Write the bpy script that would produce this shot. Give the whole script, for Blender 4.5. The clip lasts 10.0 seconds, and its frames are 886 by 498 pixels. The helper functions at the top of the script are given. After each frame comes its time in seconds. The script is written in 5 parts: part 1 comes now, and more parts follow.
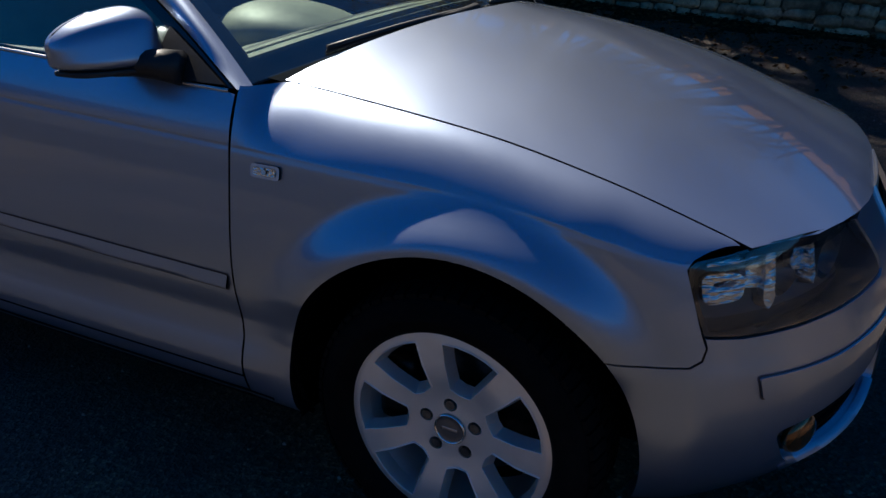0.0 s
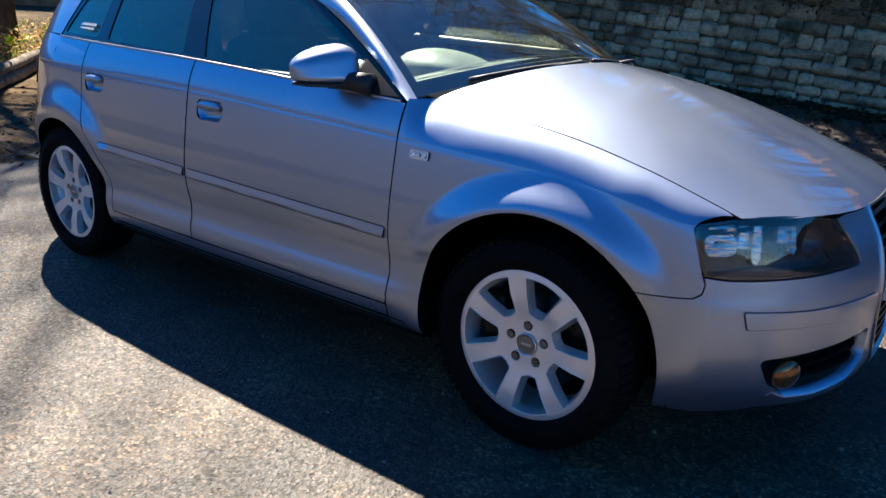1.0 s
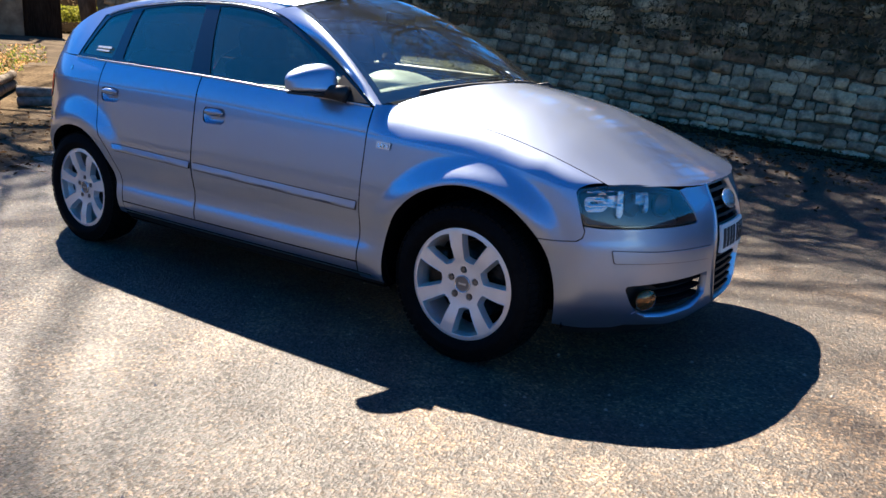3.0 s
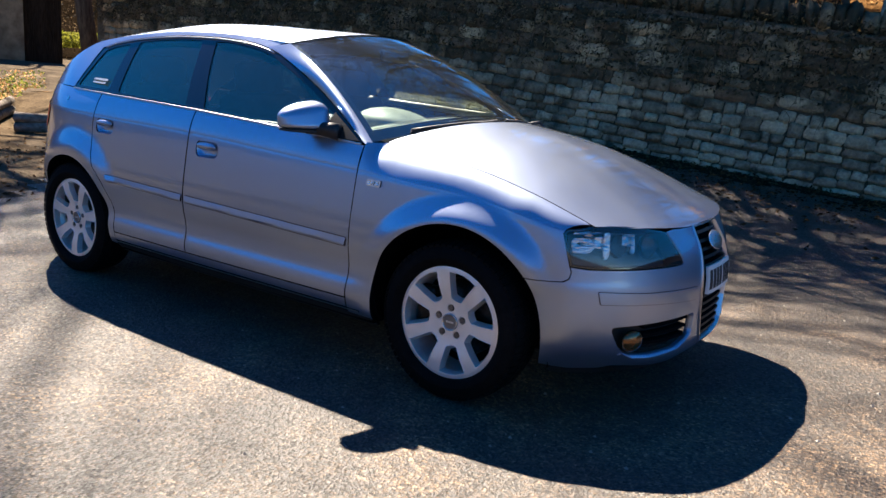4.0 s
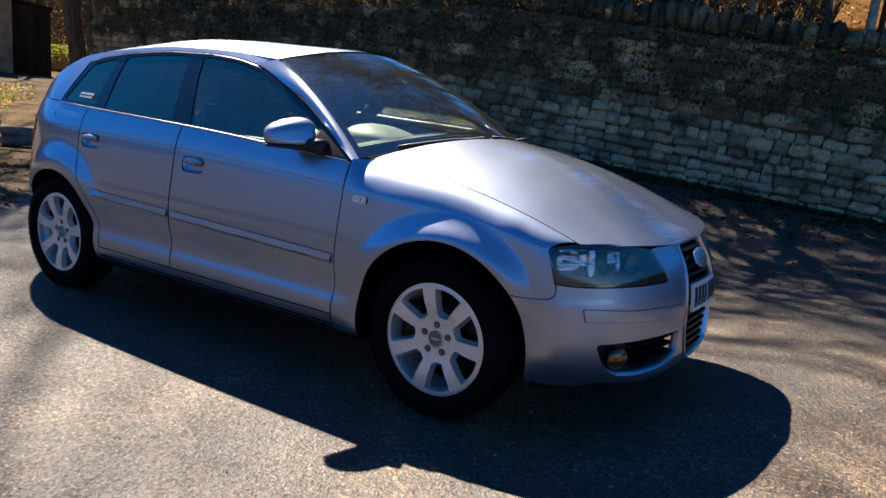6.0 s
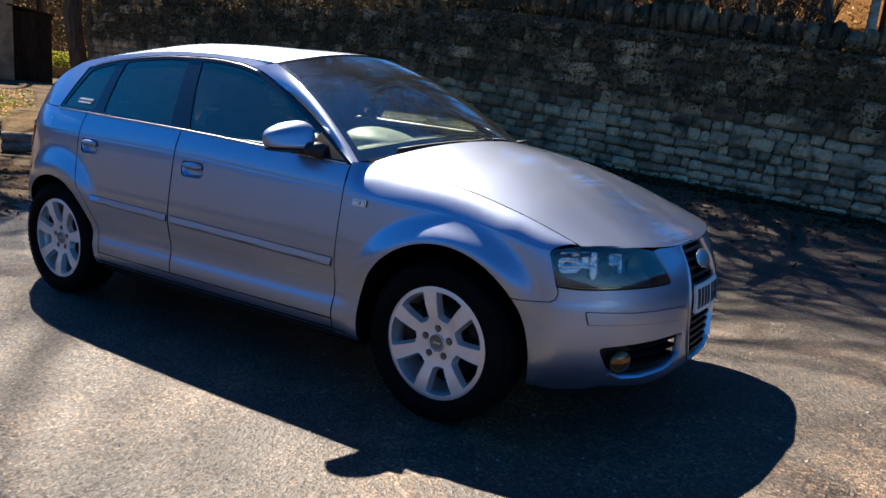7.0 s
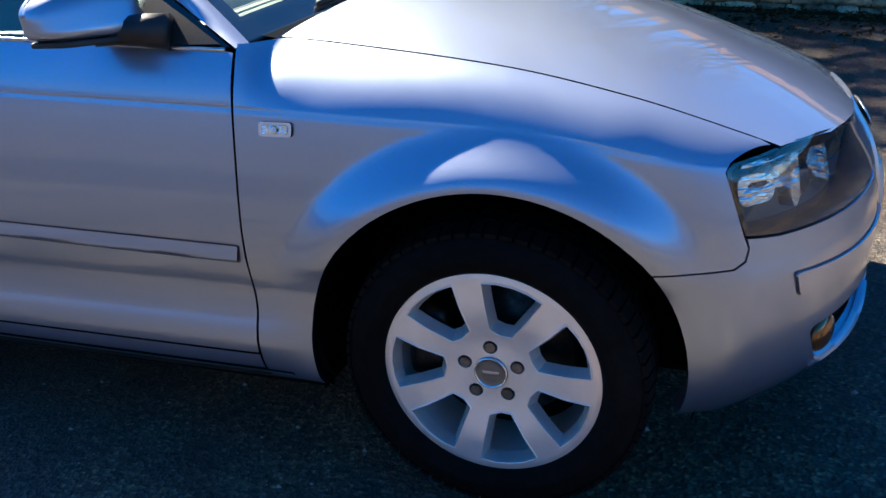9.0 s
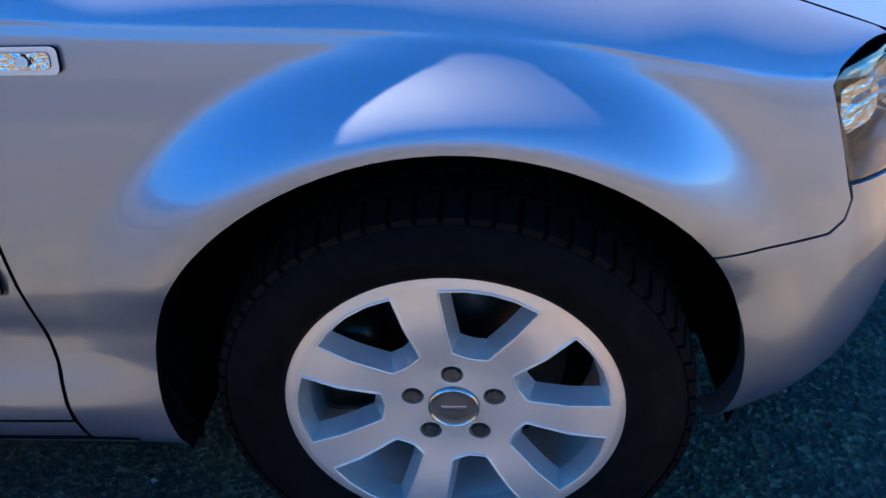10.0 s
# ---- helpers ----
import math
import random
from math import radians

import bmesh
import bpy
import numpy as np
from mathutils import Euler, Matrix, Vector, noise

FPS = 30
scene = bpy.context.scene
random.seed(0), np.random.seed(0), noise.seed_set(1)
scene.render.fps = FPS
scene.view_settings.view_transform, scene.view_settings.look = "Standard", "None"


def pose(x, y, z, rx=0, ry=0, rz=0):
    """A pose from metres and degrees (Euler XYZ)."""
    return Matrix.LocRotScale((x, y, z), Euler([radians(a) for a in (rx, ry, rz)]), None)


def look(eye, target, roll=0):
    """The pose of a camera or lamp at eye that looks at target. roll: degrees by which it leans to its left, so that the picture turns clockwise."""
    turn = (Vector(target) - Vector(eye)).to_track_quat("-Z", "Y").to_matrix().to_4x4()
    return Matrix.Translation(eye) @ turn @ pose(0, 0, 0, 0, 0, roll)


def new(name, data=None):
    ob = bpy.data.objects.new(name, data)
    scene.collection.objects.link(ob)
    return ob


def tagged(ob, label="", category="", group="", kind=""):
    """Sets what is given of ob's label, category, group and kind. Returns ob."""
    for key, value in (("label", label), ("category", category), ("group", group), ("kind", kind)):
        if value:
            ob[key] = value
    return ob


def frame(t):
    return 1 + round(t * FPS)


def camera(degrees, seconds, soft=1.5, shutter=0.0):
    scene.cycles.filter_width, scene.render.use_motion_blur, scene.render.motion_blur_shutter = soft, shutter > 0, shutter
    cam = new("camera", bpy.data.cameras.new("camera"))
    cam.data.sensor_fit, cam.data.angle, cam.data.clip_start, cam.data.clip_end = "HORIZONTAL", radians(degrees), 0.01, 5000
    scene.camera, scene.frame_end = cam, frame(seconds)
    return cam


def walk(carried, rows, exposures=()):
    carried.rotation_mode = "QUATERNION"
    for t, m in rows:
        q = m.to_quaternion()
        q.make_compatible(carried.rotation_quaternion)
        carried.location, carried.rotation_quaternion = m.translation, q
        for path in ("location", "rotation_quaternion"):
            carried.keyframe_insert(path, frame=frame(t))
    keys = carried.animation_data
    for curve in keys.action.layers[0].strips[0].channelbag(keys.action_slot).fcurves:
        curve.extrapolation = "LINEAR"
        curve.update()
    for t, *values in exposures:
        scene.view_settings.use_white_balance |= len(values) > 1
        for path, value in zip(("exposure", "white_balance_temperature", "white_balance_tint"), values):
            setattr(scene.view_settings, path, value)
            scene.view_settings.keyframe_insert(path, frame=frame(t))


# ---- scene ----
cam = camera(61.5, 10.0)
PATH = [
    (0, (0.561, -1.964, 1.239), (-0.281, -0.325, 0.461), -0.1),
    (0.5, (0.797, -2.203, 1.229), (-0.265, -0.642, 0.57), 0.7),
    (1, (0.978, -2.558, 1.198), (-0.17, -1.033, 0.603), 2.5),
    (1.5, (1.013, -2.906, 1.192), (-0.033, -1.315, 0.58), -2.3),
    (2, (1.154, -3.128, 1.219), (0.061, -1.514, 0.771), 2.6),
    (2.5, (1.415, -3.21, 1.15), (0.364, -1.592, 0.622), 3.4),
    (3.8, (1.457, -3.209, 1.201), (0.386, -1.576, 0.772), 4.2),
    (4, (1.466, -3.2, 1.204), (0.405, -1.559, 0.779), 4.5),
    (4.5, (1.496, -3.191, 1.21), (0.458, -1.529, 0.807), 4.1),
    (5, (1.498, -3.191, 1.22), (0.453, -1.527, 0.845), 4.2),
    (5.5, (1.482, -3.196, 1.217), (0.437, -1.536, 0.829), 4.9),
    (7, (1.469, -3.171, 1.21), (0.419, -1.511, 0.833), 4.4),
    (7.5, (1.217, -3.14, 1.109), (0.124, -1.561, 0.551), 1.9),
    (8, (0.982, -2.778, 1.108), (0.108, -1.089, 0.488), -1.8),
    (8.5, (0.703, -2.399, 1.105), (-0.219, -0.737, 0.484), -1.3),
    (9, (0.358, -2.085, 1.114), (-0.265, -0.342, 0.357), -3.5),
    (9.5, (0.26, -1.773, 1.078), (-0.185, -0.028, 0.208), -5.1),
    (10, (0.070, -1.550, 1.037), (-0.097, 0.108, -0.069), -3.6),
]
EXPOSURES = [(0, 1.20, 6650, 11), (0.5, 2.10, 6750, 10), (1.0, 2.58, 6850, 11), (2.0, 2.77, 7000, 12), (2.7, 2.76, 7050, 13), (3.8, 2.58, 7100, 14), (5.0, 2.44, 7100, 14), (5.7, 2.22, 7100, 14), (6.8, 2.22, 7100, 14), (7.5, 2.50, 6950, 12), (8.0, 2.78, 7050, 10), (9.0, 2.98, 7000, 9), (10, 3.58, 7700, 8)]
walk(cam, [(t, look(eye, target, roll)) for t, eye, target, roll in PATH], EXPOSURES)


# ---- world and light ----
SUN = Vector((-0.80, 0.445, 1.0)).normalized()
world = bpy.data.worlds.new("sky")
scene.world = world
world.use_nodes = True
sky = world.node_tree.nodes.new("ShaderNodeTexSky")
sky.sky_type = "NISHITA"
sky.sun_disc = False
sky.sun_elevation = math.asin(SUN.z)
sky.sun_rotation = math.atan2(SUN.x, SUN.y)
sky.air_density, sky.dust_density, sky.ozone_density = 0.9, 0.6, 4.0
sky.altitude = 1500.0
background = world.node_tree.nodes["Background"]
background.inputs["Strength"].default_value = 0.040
deep = world.node_tree.nodes.new("ShaderNodeHueSaturation")
deep.inputs["Saturation"].default_value = 1.45
deep.inputs["Hue"].default_value = 0.505
world.node_tree.links.new(sky.outputs["Color"], deep.inputs["Color"])
world.node_tree.links.new(deep.outputs["Color"], background.inputs["Color"])
lamp = bpy.data.lights.new("sun", "SUN")
lamp.energy, lamp.angle, lamp.color = 5.0, radians(0.55), (1.0, 0.935, 0.83)
new("sun", lamp).matrix_world = look(SUN * 60, (0, 0, 0))


# ---- materials ----
def material(name, colour, rough=0.5, metal=0.0, coat=0.0, specular=0.5):
    m = bpy.data.materials.new(name)
    m.use_nodes = True
    b = m.node_tree.nodes.get("Principled BSDF")
    b.inputs["Base Color"].default_value = (*colour, 1)
    b.inputs["Roughness"].default_value = rough
    b.inputs["Metallic"].default_value = metal
    b.inputs["Coat Weight"].default_value = coat
    b.inputs["Coat Roughness"].default_value = 0.03
    b.inputs["Specular IOR Level"].default_value = specular
    return m


def nodes_of(m):
    return m.node_tree.nodes, m.node_tree.links, m.node_tree.nodes.get("Principled BSDF")


def noise_node(m, scale, detail=4.0, rough=0.55, stretch=None, where="Object"):
    n, l, _ = nodes_of(m)
    tex = n.new("ShaderNodeTexNoise")
    tex.inputs["Scale"].default_value, tex.inputs["Detail"].default_value, tex.inputs["Roughness"].default_value = scale, detail, rough
    place = n.new("ShaderNodeNewGeometry").outputs["Position"] if where == "World" else n.new("ShaderNodeTexCoord").outputs["Object"]
    if stretch:
        mapping = n.new("ShaderNodeMapping")
        mapping.inputs["Scale"].default_value = stretch
        l.new(place, mapping.inputs["Vector"])
        place = mapping.outputs["Vector"]
    l.new(place, tex.inputs["Vector"])
    return tex


def ramp_node(m, source, *stops):
    n, l, _ = nodes_of(m)
    r = n.new("ShaderNodeValToRGB")
    while len(r.color_ramp.elements) < len(stops):
        r.color_ramp.elements.new(0.5)
    for e, (at, c) in zip(r.color_ramp.elements, stops):
        e.position, e.color = at, (*c, 1) if len(c) == 3 else c
    l.new(source, r.inputs["Fac"])
    return r.outputs["Color"]


def mixed(m, kind, a, b, fac):
    n, l, _ = nodes_of(m)
    x = n.new("ShaderNodeMix")
    x.data_type, x.blend_type = "RGBA", kind
    for key, value in (("Factor", fac), ("A", a), ("B", b)):
        sock = [i for i in x.inputs if i.name == key and (i.type == "RGBA" if key != "Factor" else i.type == "VALUE")][0]
        if isinstance(value, (int, float)):
            sock.default_value = value
        elif isinstance(value, tuple):
            sock.default_value = (*value, 1)
        else:
            l.new(value, sock)
    return [o for o in x.outputs if o.type == "RGBA"][0]


def bumped(m, source, strength, distance):
    n, l, b = nodes_of(m)
    bump = n.new("ShaderNodeBump")
    bump.inputs["Strength"].default_value, bump.inputs["Distance"].default_value = strength, distance
    l.new(source, bump.inputs["Height"])
    last = b.inputs["Normal"].links
    if last:
        l.new(last[0].from_socket, bump.inputs["Normal"])
    l.new(bump.outputs["Normal"], b.inputs["Normal"])


def grainy(name, dark, light, scale, rough=0.8, metal=0.0, bump=0.0, distance=0.01, stretch=None, where="Object", wide=None, fine=6.0):
    """A surface between two colours at two scales, with relief."""
    m = material(name, light, rough, metal, specular=0.5 if rough < 0.75 else 0.0)
    n, l, b = nodes_of(m)
    one = noise_node(m, scale, fine, 0.6, stretch, where)
    two = noise_node(m, wide or scale / 9, 3.0, 0.5, stretch, where)
    mid = tuple((p + q) / 2 for p, q in zip(dark, light))
    colour = ramp_node(m, one.outputs["Fac"], (0.30, dark), (0.52, mid), (0.72, light))
    shade = ramp_node(m, two.outputs["Fac"], (0.3, (0.55, 0.55, 0.55)), (0.7, (1.12, 1.1, 1.06)))
    l.new(mixed(m, "MULTIPLY", colour, shade, 0.8), b.inputs["Base Color"])
    if bump:
        bumped(m, one.outputs["Fac"], bump, distance)
    return m


def glass(name, tint, rough=0.0, base=0.09, sheen=(1, 1, 1), dust=0.0):
    """A thin pane: tinted and clear, with a mirror-like face."""
    m = bpy.data.materials.new(name)
    m.use_nodes = True
    n, l = m.node_tree.nodes, m.node_tree.links
    n.clear()
    clear, gloss, mix, edge, out = (n.new("ShaderNode" + k) for k in ("BsdfTransparent", "BsdfGlossy", "MixShader", "LayerWeight", "OutputMaterial"))
    clear.inputs["Color"].default_value = (*tint, 1)
    gloss.inputs["Roughness"].default_value = rough
    gloss.inputs["Color"].default_value = (*sheen, 1)
    edge.inputs["Blend"].default_value = 0.5
    steep, share = n.new("ShaderNodeMath"), n.new("ShaderNodeMath")
    steep.operation, share.operation = "POWER", "MULTIPLY_ADD"
    steep.inputs[1].default_value = 4.0
    share.inputs[1].default_value, share.inputs[2].default_value = 0.90, base
    l.new(edge.outputs["Facing"], steep.inputs[0])
    l.new(steep.outputs[0], share.inputs[0])
    l.new(share.outputs[0], mix.inputs["Fac"])
    l.new(clear.outputs[0], mix.inputs[1])
    l.new(gloss.outputs[0], mix.inputs[2])
    l.new(mix.outputs[0], out.inputs["Surface"])
    if dust:
        film, add = n.new("ShaderNodeBsdfDiffuse"), n.new("ShaderNodeMixShader")
        film.inputs["Color"].default_value = (0.56, 0.60, 0.62, 1)
        streaks = noise_node(m, 9.0, 6.0, 0.6)
        l.new(ramp_node(m, streaks.outputs["Fac"], (0.3, (0.5 * dust,) * 3), (0.7, (1.3 * dust,) * 3)), add.inputs["Fac"])
        l.new(mix.outputs[0], add.inputs[1])
        l.new(film.outputs[0], add.inputs[2])
        l.new(add.outputs[0], out.inputs["Surface"])
    return m


def paint_material():
    """Metallic paint: a tight and a wide flake gloss under one clear coat, with a little dust."""
    m = material("silver_lilac_paint", (0.33, 0.35, 0.46), 0.33, 0.97, 1.0)
    n, l, b = nodes_of(m)
    dust = noise_node(m, 2.2, 5.0)
    flake = noise_node(m, 900.0, 1.0)
    tone = ramp_node(m, dust.outputs["Fac"], (0.3, (0.278, 0.358, 0.484)), (0.7, (0.298, 0.380, 0.506)))
    l.new(tone, b.inputs["Base Color"])
    wide = n.new("ShaderNodeBsdfPrincipled")
    wide.inputs["Base Color"].default_value = (0.54, 0.60, 0.76, 1)
    wide.inputs["Metallic"].default_value, wide.inputs["Roughness"].default_value = 0.94, 0.58
    wide.inputs["Coat Weight"].default_value, wide.inputs["Coat Roughness"].default_value = 1.0, 0.03
    bumped(m, flake.outputs["Fac"], 0.03, 0.0005)
    mix, out = n.new("ShaderNodeMixShader"), n["Material Output"]
    mix.inputs["Fac"].default_value = 0.18
    l.new(b.outputs[0], mix.inputs[1])
    l.new(wide.outputs[0], mix.inputs[2])
    l.new(mix.outputs[0], out.inputs["Surface"])
    return m


PAINT = paint_material()
BLACK = grainy("black_plastic", (0.008, 0.008, 0.009), (0.02, 0.02, 0.021), 160, 0.55, bump=0.1, distance=0.001)
GLOSS_BLACK = material("gloss_black_trim", (0.006, 0.006, 0.008), 0.16, 0.0, 0.3)
# near-black for underbody parts and for shade put into gaps and wells
LINER_SHADE = material("underbody_and_gap_shade", (0.004, 0.004, 0.005), 0.95, specular=0.04)
CHROME = material("chrome", (0.80, 0.81, 0.84), 0.08, 1.0)
SATIN = material("satin_aluminium", (0.62, 0.63, 0.66), 0.28, 1.0)
SIDE_GLASS = glass("tinted_side_glass", (0.44, 0.54, 0.53), base=0.14, sheen=(0.95, 1.0, 0.82), dust=0.012)
FRONT_GLASS = glass("windscreen_glass", (0.72, 0.82, 0.77), base=0.20, sheen=(1.0, 0.97, 0.90), dust=0.016)
LENS = glass("clear_lens", (0.93, 0.95, 0.96), base=0.07, dust=0.03)
RED_LENS = material("red_lens", (0.85, 0.035, 0.02), 0.3, 0.0, 0.0, 0.2)
# amber lens tint with the sunlit ground's reflection put into the colour
AMBER = material("amber_lens_reflection", (0.20, 0.085, 0.025), 0.16, 0.6, 0.6)
PLATE = material("white_plate", (0.78, 0.78, 0.75), 0.35)
INK = material("black_ink", (0.012, 0.012, 0.012), 0.5)
CREAM = grainy("pale_dashboard_vinyl", (0.36, 0.37, 0.30), (0.47, 0.48, 0.40), 90, 0.5, bump=0.1, distance=0.001)
CLOTH = grainy("dark_seat_cloth", (0.010, 0.011, 0.012), (0.022, 0.023, 0.025), 140, 0.9, bump=0.2, distance=0.001)


def tyre_material():
    m = grainy("tyre_rubber", (0.004, 0.004, 0.0045), (0.010, 0.0098, 0.0095), 45, 0.75, bump=0.15, distance=0.001)
    m.node_tree.nodes["Principled BSDF"].inputs["Specular IOR Level"].default_value = 0.06
    return m


RUBBER = tyre_material()
DISC = grainy("worn_steel", (0.02, 0.019, 0.018), (0.06, 0.057, 0.055), 60, 0.4, 0.9)
BOLT = grainy("zinc_bolt_steel", (0.10, 0.10, 0.105), (0.30, 0.30, 0.31), 90, 0.34, 0.85)
CAP_GREY = material("grey_cap", (0.22, 0.21, 0.205), 0.38, 0.7)


def alloy_material():
    m = material("silver_alloy", (0.84, 0.82, 0.80), 0.42, 0.62, 0.3)
    n, l, b = nodes_of(m)
    dust = noise_node(m, 14.0, 6.0)
    l.new(ramp_node(m, dust.outputs["Fac"], (0.3, (0.86, 0.83, 0.80)), (0.7, (0.94, 0.91, 0.88))), b.inputs["Base Color"])
    l.new(ramp_node(m, dust.outputs["Fac"], (0.35, (0.37, 0.37, 0.37)), (0.75, (0.48, 0.48, 0.48))), b.inputs["Roughness"])
    return m


ALLOY = alloy_material()


def asphalt_material():
    """Old asphalt: pale worn chippings in a dark binder, with damp and dusty patches and leaf dust."""
    m = material("old_asphalt", (0.12, 0.115, 0.105), 0.60, specular=0.7)
    n, l, b = nodes_of(m)
    place = n.new("ShaderNodeNewGeometry").outputs["Position"]
    warp = noise_node(m, 60.0, 3.0, 0.6, None, "World")
    moved = n.new("ShaderNodeVectorMath")
    moved.operation = "MULTIPLY_ADD"
    l.new(warp.outputs["Color"], moved.inputs[0])
    moved.inputs[1].default_value = (0.012, 0.012, 0.012)
    l.new(place, moved.inputs[2])
    cells = n.new("ShaderNodeTexVoronoi")
    cells.inputs["Scale"].default_value = 105.0
    l.new(moved.outputs[0], cells.inputs["Vector"])
    split = n.new("ShaderNodeSeparateColor")
    l.new(cells.outputs["Color"], split.inputs["Color"])
    chips = ramp_node(m, split.outputs["Red"], (0.0, (0.008, 0.006, 0.004)), (0.5, (0.040, 0.0285, 0.0185)), (0.85, (0.100, 0.071, 0.046)), (1.0, (0.215, 0.153, 0.10)))
    l.new(ramp_node(m, split.outputs["Green"], (0.0, (0.46, 0.46, 0.46)), (0.5, (0.60, 0.60, 0.60)), (1.0, (0.85, 0.85, 0.85))), b.inputs["Roughness"])
    gaps = ramp_node(m, cells.outputs["Distance"], (0.3, (1, 1, 1)), (0.8, (0.55, 0.54, 0.53)))
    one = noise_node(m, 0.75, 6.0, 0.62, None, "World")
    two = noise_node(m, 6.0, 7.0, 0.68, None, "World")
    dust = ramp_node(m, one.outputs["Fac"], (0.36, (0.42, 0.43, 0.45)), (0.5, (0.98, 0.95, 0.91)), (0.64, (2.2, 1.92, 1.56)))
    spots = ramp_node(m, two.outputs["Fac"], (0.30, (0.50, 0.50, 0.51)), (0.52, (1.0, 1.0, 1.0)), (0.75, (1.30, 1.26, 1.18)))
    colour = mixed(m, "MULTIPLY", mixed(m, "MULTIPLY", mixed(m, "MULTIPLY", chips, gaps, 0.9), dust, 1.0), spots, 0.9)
    # leaf mould out from the wall's foot, its dark colour also standing for shade
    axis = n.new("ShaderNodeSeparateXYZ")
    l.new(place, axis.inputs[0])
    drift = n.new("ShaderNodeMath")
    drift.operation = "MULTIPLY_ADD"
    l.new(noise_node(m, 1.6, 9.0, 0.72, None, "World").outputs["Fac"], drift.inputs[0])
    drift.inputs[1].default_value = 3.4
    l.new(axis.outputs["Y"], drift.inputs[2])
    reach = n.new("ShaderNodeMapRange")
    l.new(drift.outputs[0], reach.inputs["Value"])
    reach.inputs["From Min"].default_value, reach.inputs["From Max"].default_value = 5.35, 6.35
    mould_shade = ramp_node(m, two.outputs["Fac"], (0.35, (0.012, 0.009, 0.006)), (0.55, (0.045, 0.031, 0.019)), (0.72, (0.11, 0.075, 0.045)))
    colour = mixed(m, "MIX", colour, mould_shade, reach.outputs["Result"])
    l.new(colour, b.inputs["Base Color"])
    rough = noise_node(m, 42.0, 4.0, 0.65, None, "World")
    bumped(m, cells.outputs["Distance"], 0.55, 0.008)
    bumped(m, rough.outputs["Fac"], 0.75, 0.016)
    bumped(m, two.outputs["Fac"], 0.35, 0.02)
    return m


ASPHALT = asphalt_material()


def stone_material(name, tones, moss, joined=False):
    """Rubble stone: each piece its own tone, with grain, lichen and dirt."""
    m = material(name, tones[1], 0.9, specular=0.15)
    n, l, b = nodes_of(m)
    own = n.new("ShaderNodeNewGeometry").outputs["Random Per Island"] if joined else n.new("ShaderNodeObjectInfo").outputs["Random"]
    base = ramp_node(m, own, (0.0, tones[0]), (0.4, tones[1]), (0.75, tones[2]), (1.0, tones[3]))
    grain = noise_node(m, 26.0, 8.0, 0.65, None, "World")
    stain = noise_node(m, 3.4, 5.0, 0.6, None, "World")
    rough = ramp_node(m, grain.outputs["Fac"], (0.28, (0.50, 0.50, 0.49)), (0.5, (0.92, 0.92, 0.92)), (0.72, (1.28, 1.27, 1.22)))
    body = mixed(m, "MULTIPLY", base, rough, 1.0)
    patch = ramp_node(m, stain.outputs["Fac"], (0.50 - moss, (0, 0, 0)), (0.68 - moss * 0.5, (1, 1, 1)))
    l.new(mixed(m, "MIX", body, (0.055, 0.052, 0.034), patch), b.inputs["Base Color"])
    bumped(m, grain.outputs["Fac"], 0.7, 0.025)
    return m


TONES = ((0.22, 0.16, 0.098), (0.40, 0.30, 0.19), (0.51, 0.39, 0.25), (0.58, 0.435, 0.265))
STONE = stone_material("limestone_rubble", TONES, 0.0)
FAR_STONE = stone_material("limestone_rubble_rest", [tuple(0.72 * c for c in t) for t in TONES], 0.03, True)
DARK_TONES = ((0.11, 0.074, 0.042), (0.24, 0.155, 0.095), (0.42, 0.29, 0.17), (0.70, 0.50, 0.30))
DARK_STONE = stone_material("mossy_dark_stone", DARK_TONES, 0.08)
COPING_STONE = stone_material("mossy_coping_stone", [tuple(0.62 * c for c in t) for t in DARK_TONES], 0.10)
FAR_DARK_STONE = stone_material("mossy_dark_stone_rest", DARK_TONES, 0.08, True)
MORTAR = grainy("earthy_mortar", (0.06, 0.05, 0.037), (0.18, 0.15, 0.11), 30, 0.95, bump=0.6, distance=0.02, where="World")
BARK = grainy("grey_brown_bark", (0.035, 0.028, 0.022), (0.15, 0.125, 0.10), 16, 0.9, bump=0.6, distance=0.02, stretch=(1, 1, 0.25))
# pale birch bark, its colour also standing for sunlit trunks
PALE_SUNLIT_BARK = grainy("pale_birch_and_sunlit_bark", (0.22, 0.18, 0.13), (0.72, 0.64, 0.52), 9, 0.8, bump=0.3, distance=0.01, stretch=(1, 1, 2.0))
LEAF_LITTER = grainy("leaf_litter", (0.035, 0.018, 0.008), (0.22, 0.115, 0.045), 34, 0.95, bump=0.8, distance=0.03, where="World")
DRIVE = grainy("leafy_gravel_drive", (0.04, 0.032, 0.024), (0.17, 0.135, 0.10), 26, 0.95, bump=0.5, distance=0.02, where="World", wide=0.8)
WOOD_AND_UNSEEN_FLOOR = grainy("woodland_and_unseen_floor", (0.004, 0.003, 0.002), (0.018, 0.012, 0.007), 9, 0.95, bump=0.5, distance=0.05, where="World", wide=0.4)
# leafy earth at the wall's foot, with shade put into its colour
SHADED_EARTH = grainy("shaded_leafy_earth", (0.012, 0.009, 0.006), (0.075, 0.05, 0.03), 30, 0.95, bump=0.7, distance=0.02, where="World", wide=1.2)
DEAD_STEM = grainy("dead_creeper_stems", (0.04, 0.03, 0.022), (0.36, 0.28, 0.20), 3, 0.9, where="World", wide=0.9)
EARTH = grainy("bare_earth", (0.05, 0.036, 0.024), (0.16, 0.12, 0.08), 22, 0.95, bump=0.5, distance=0.02, where="World")


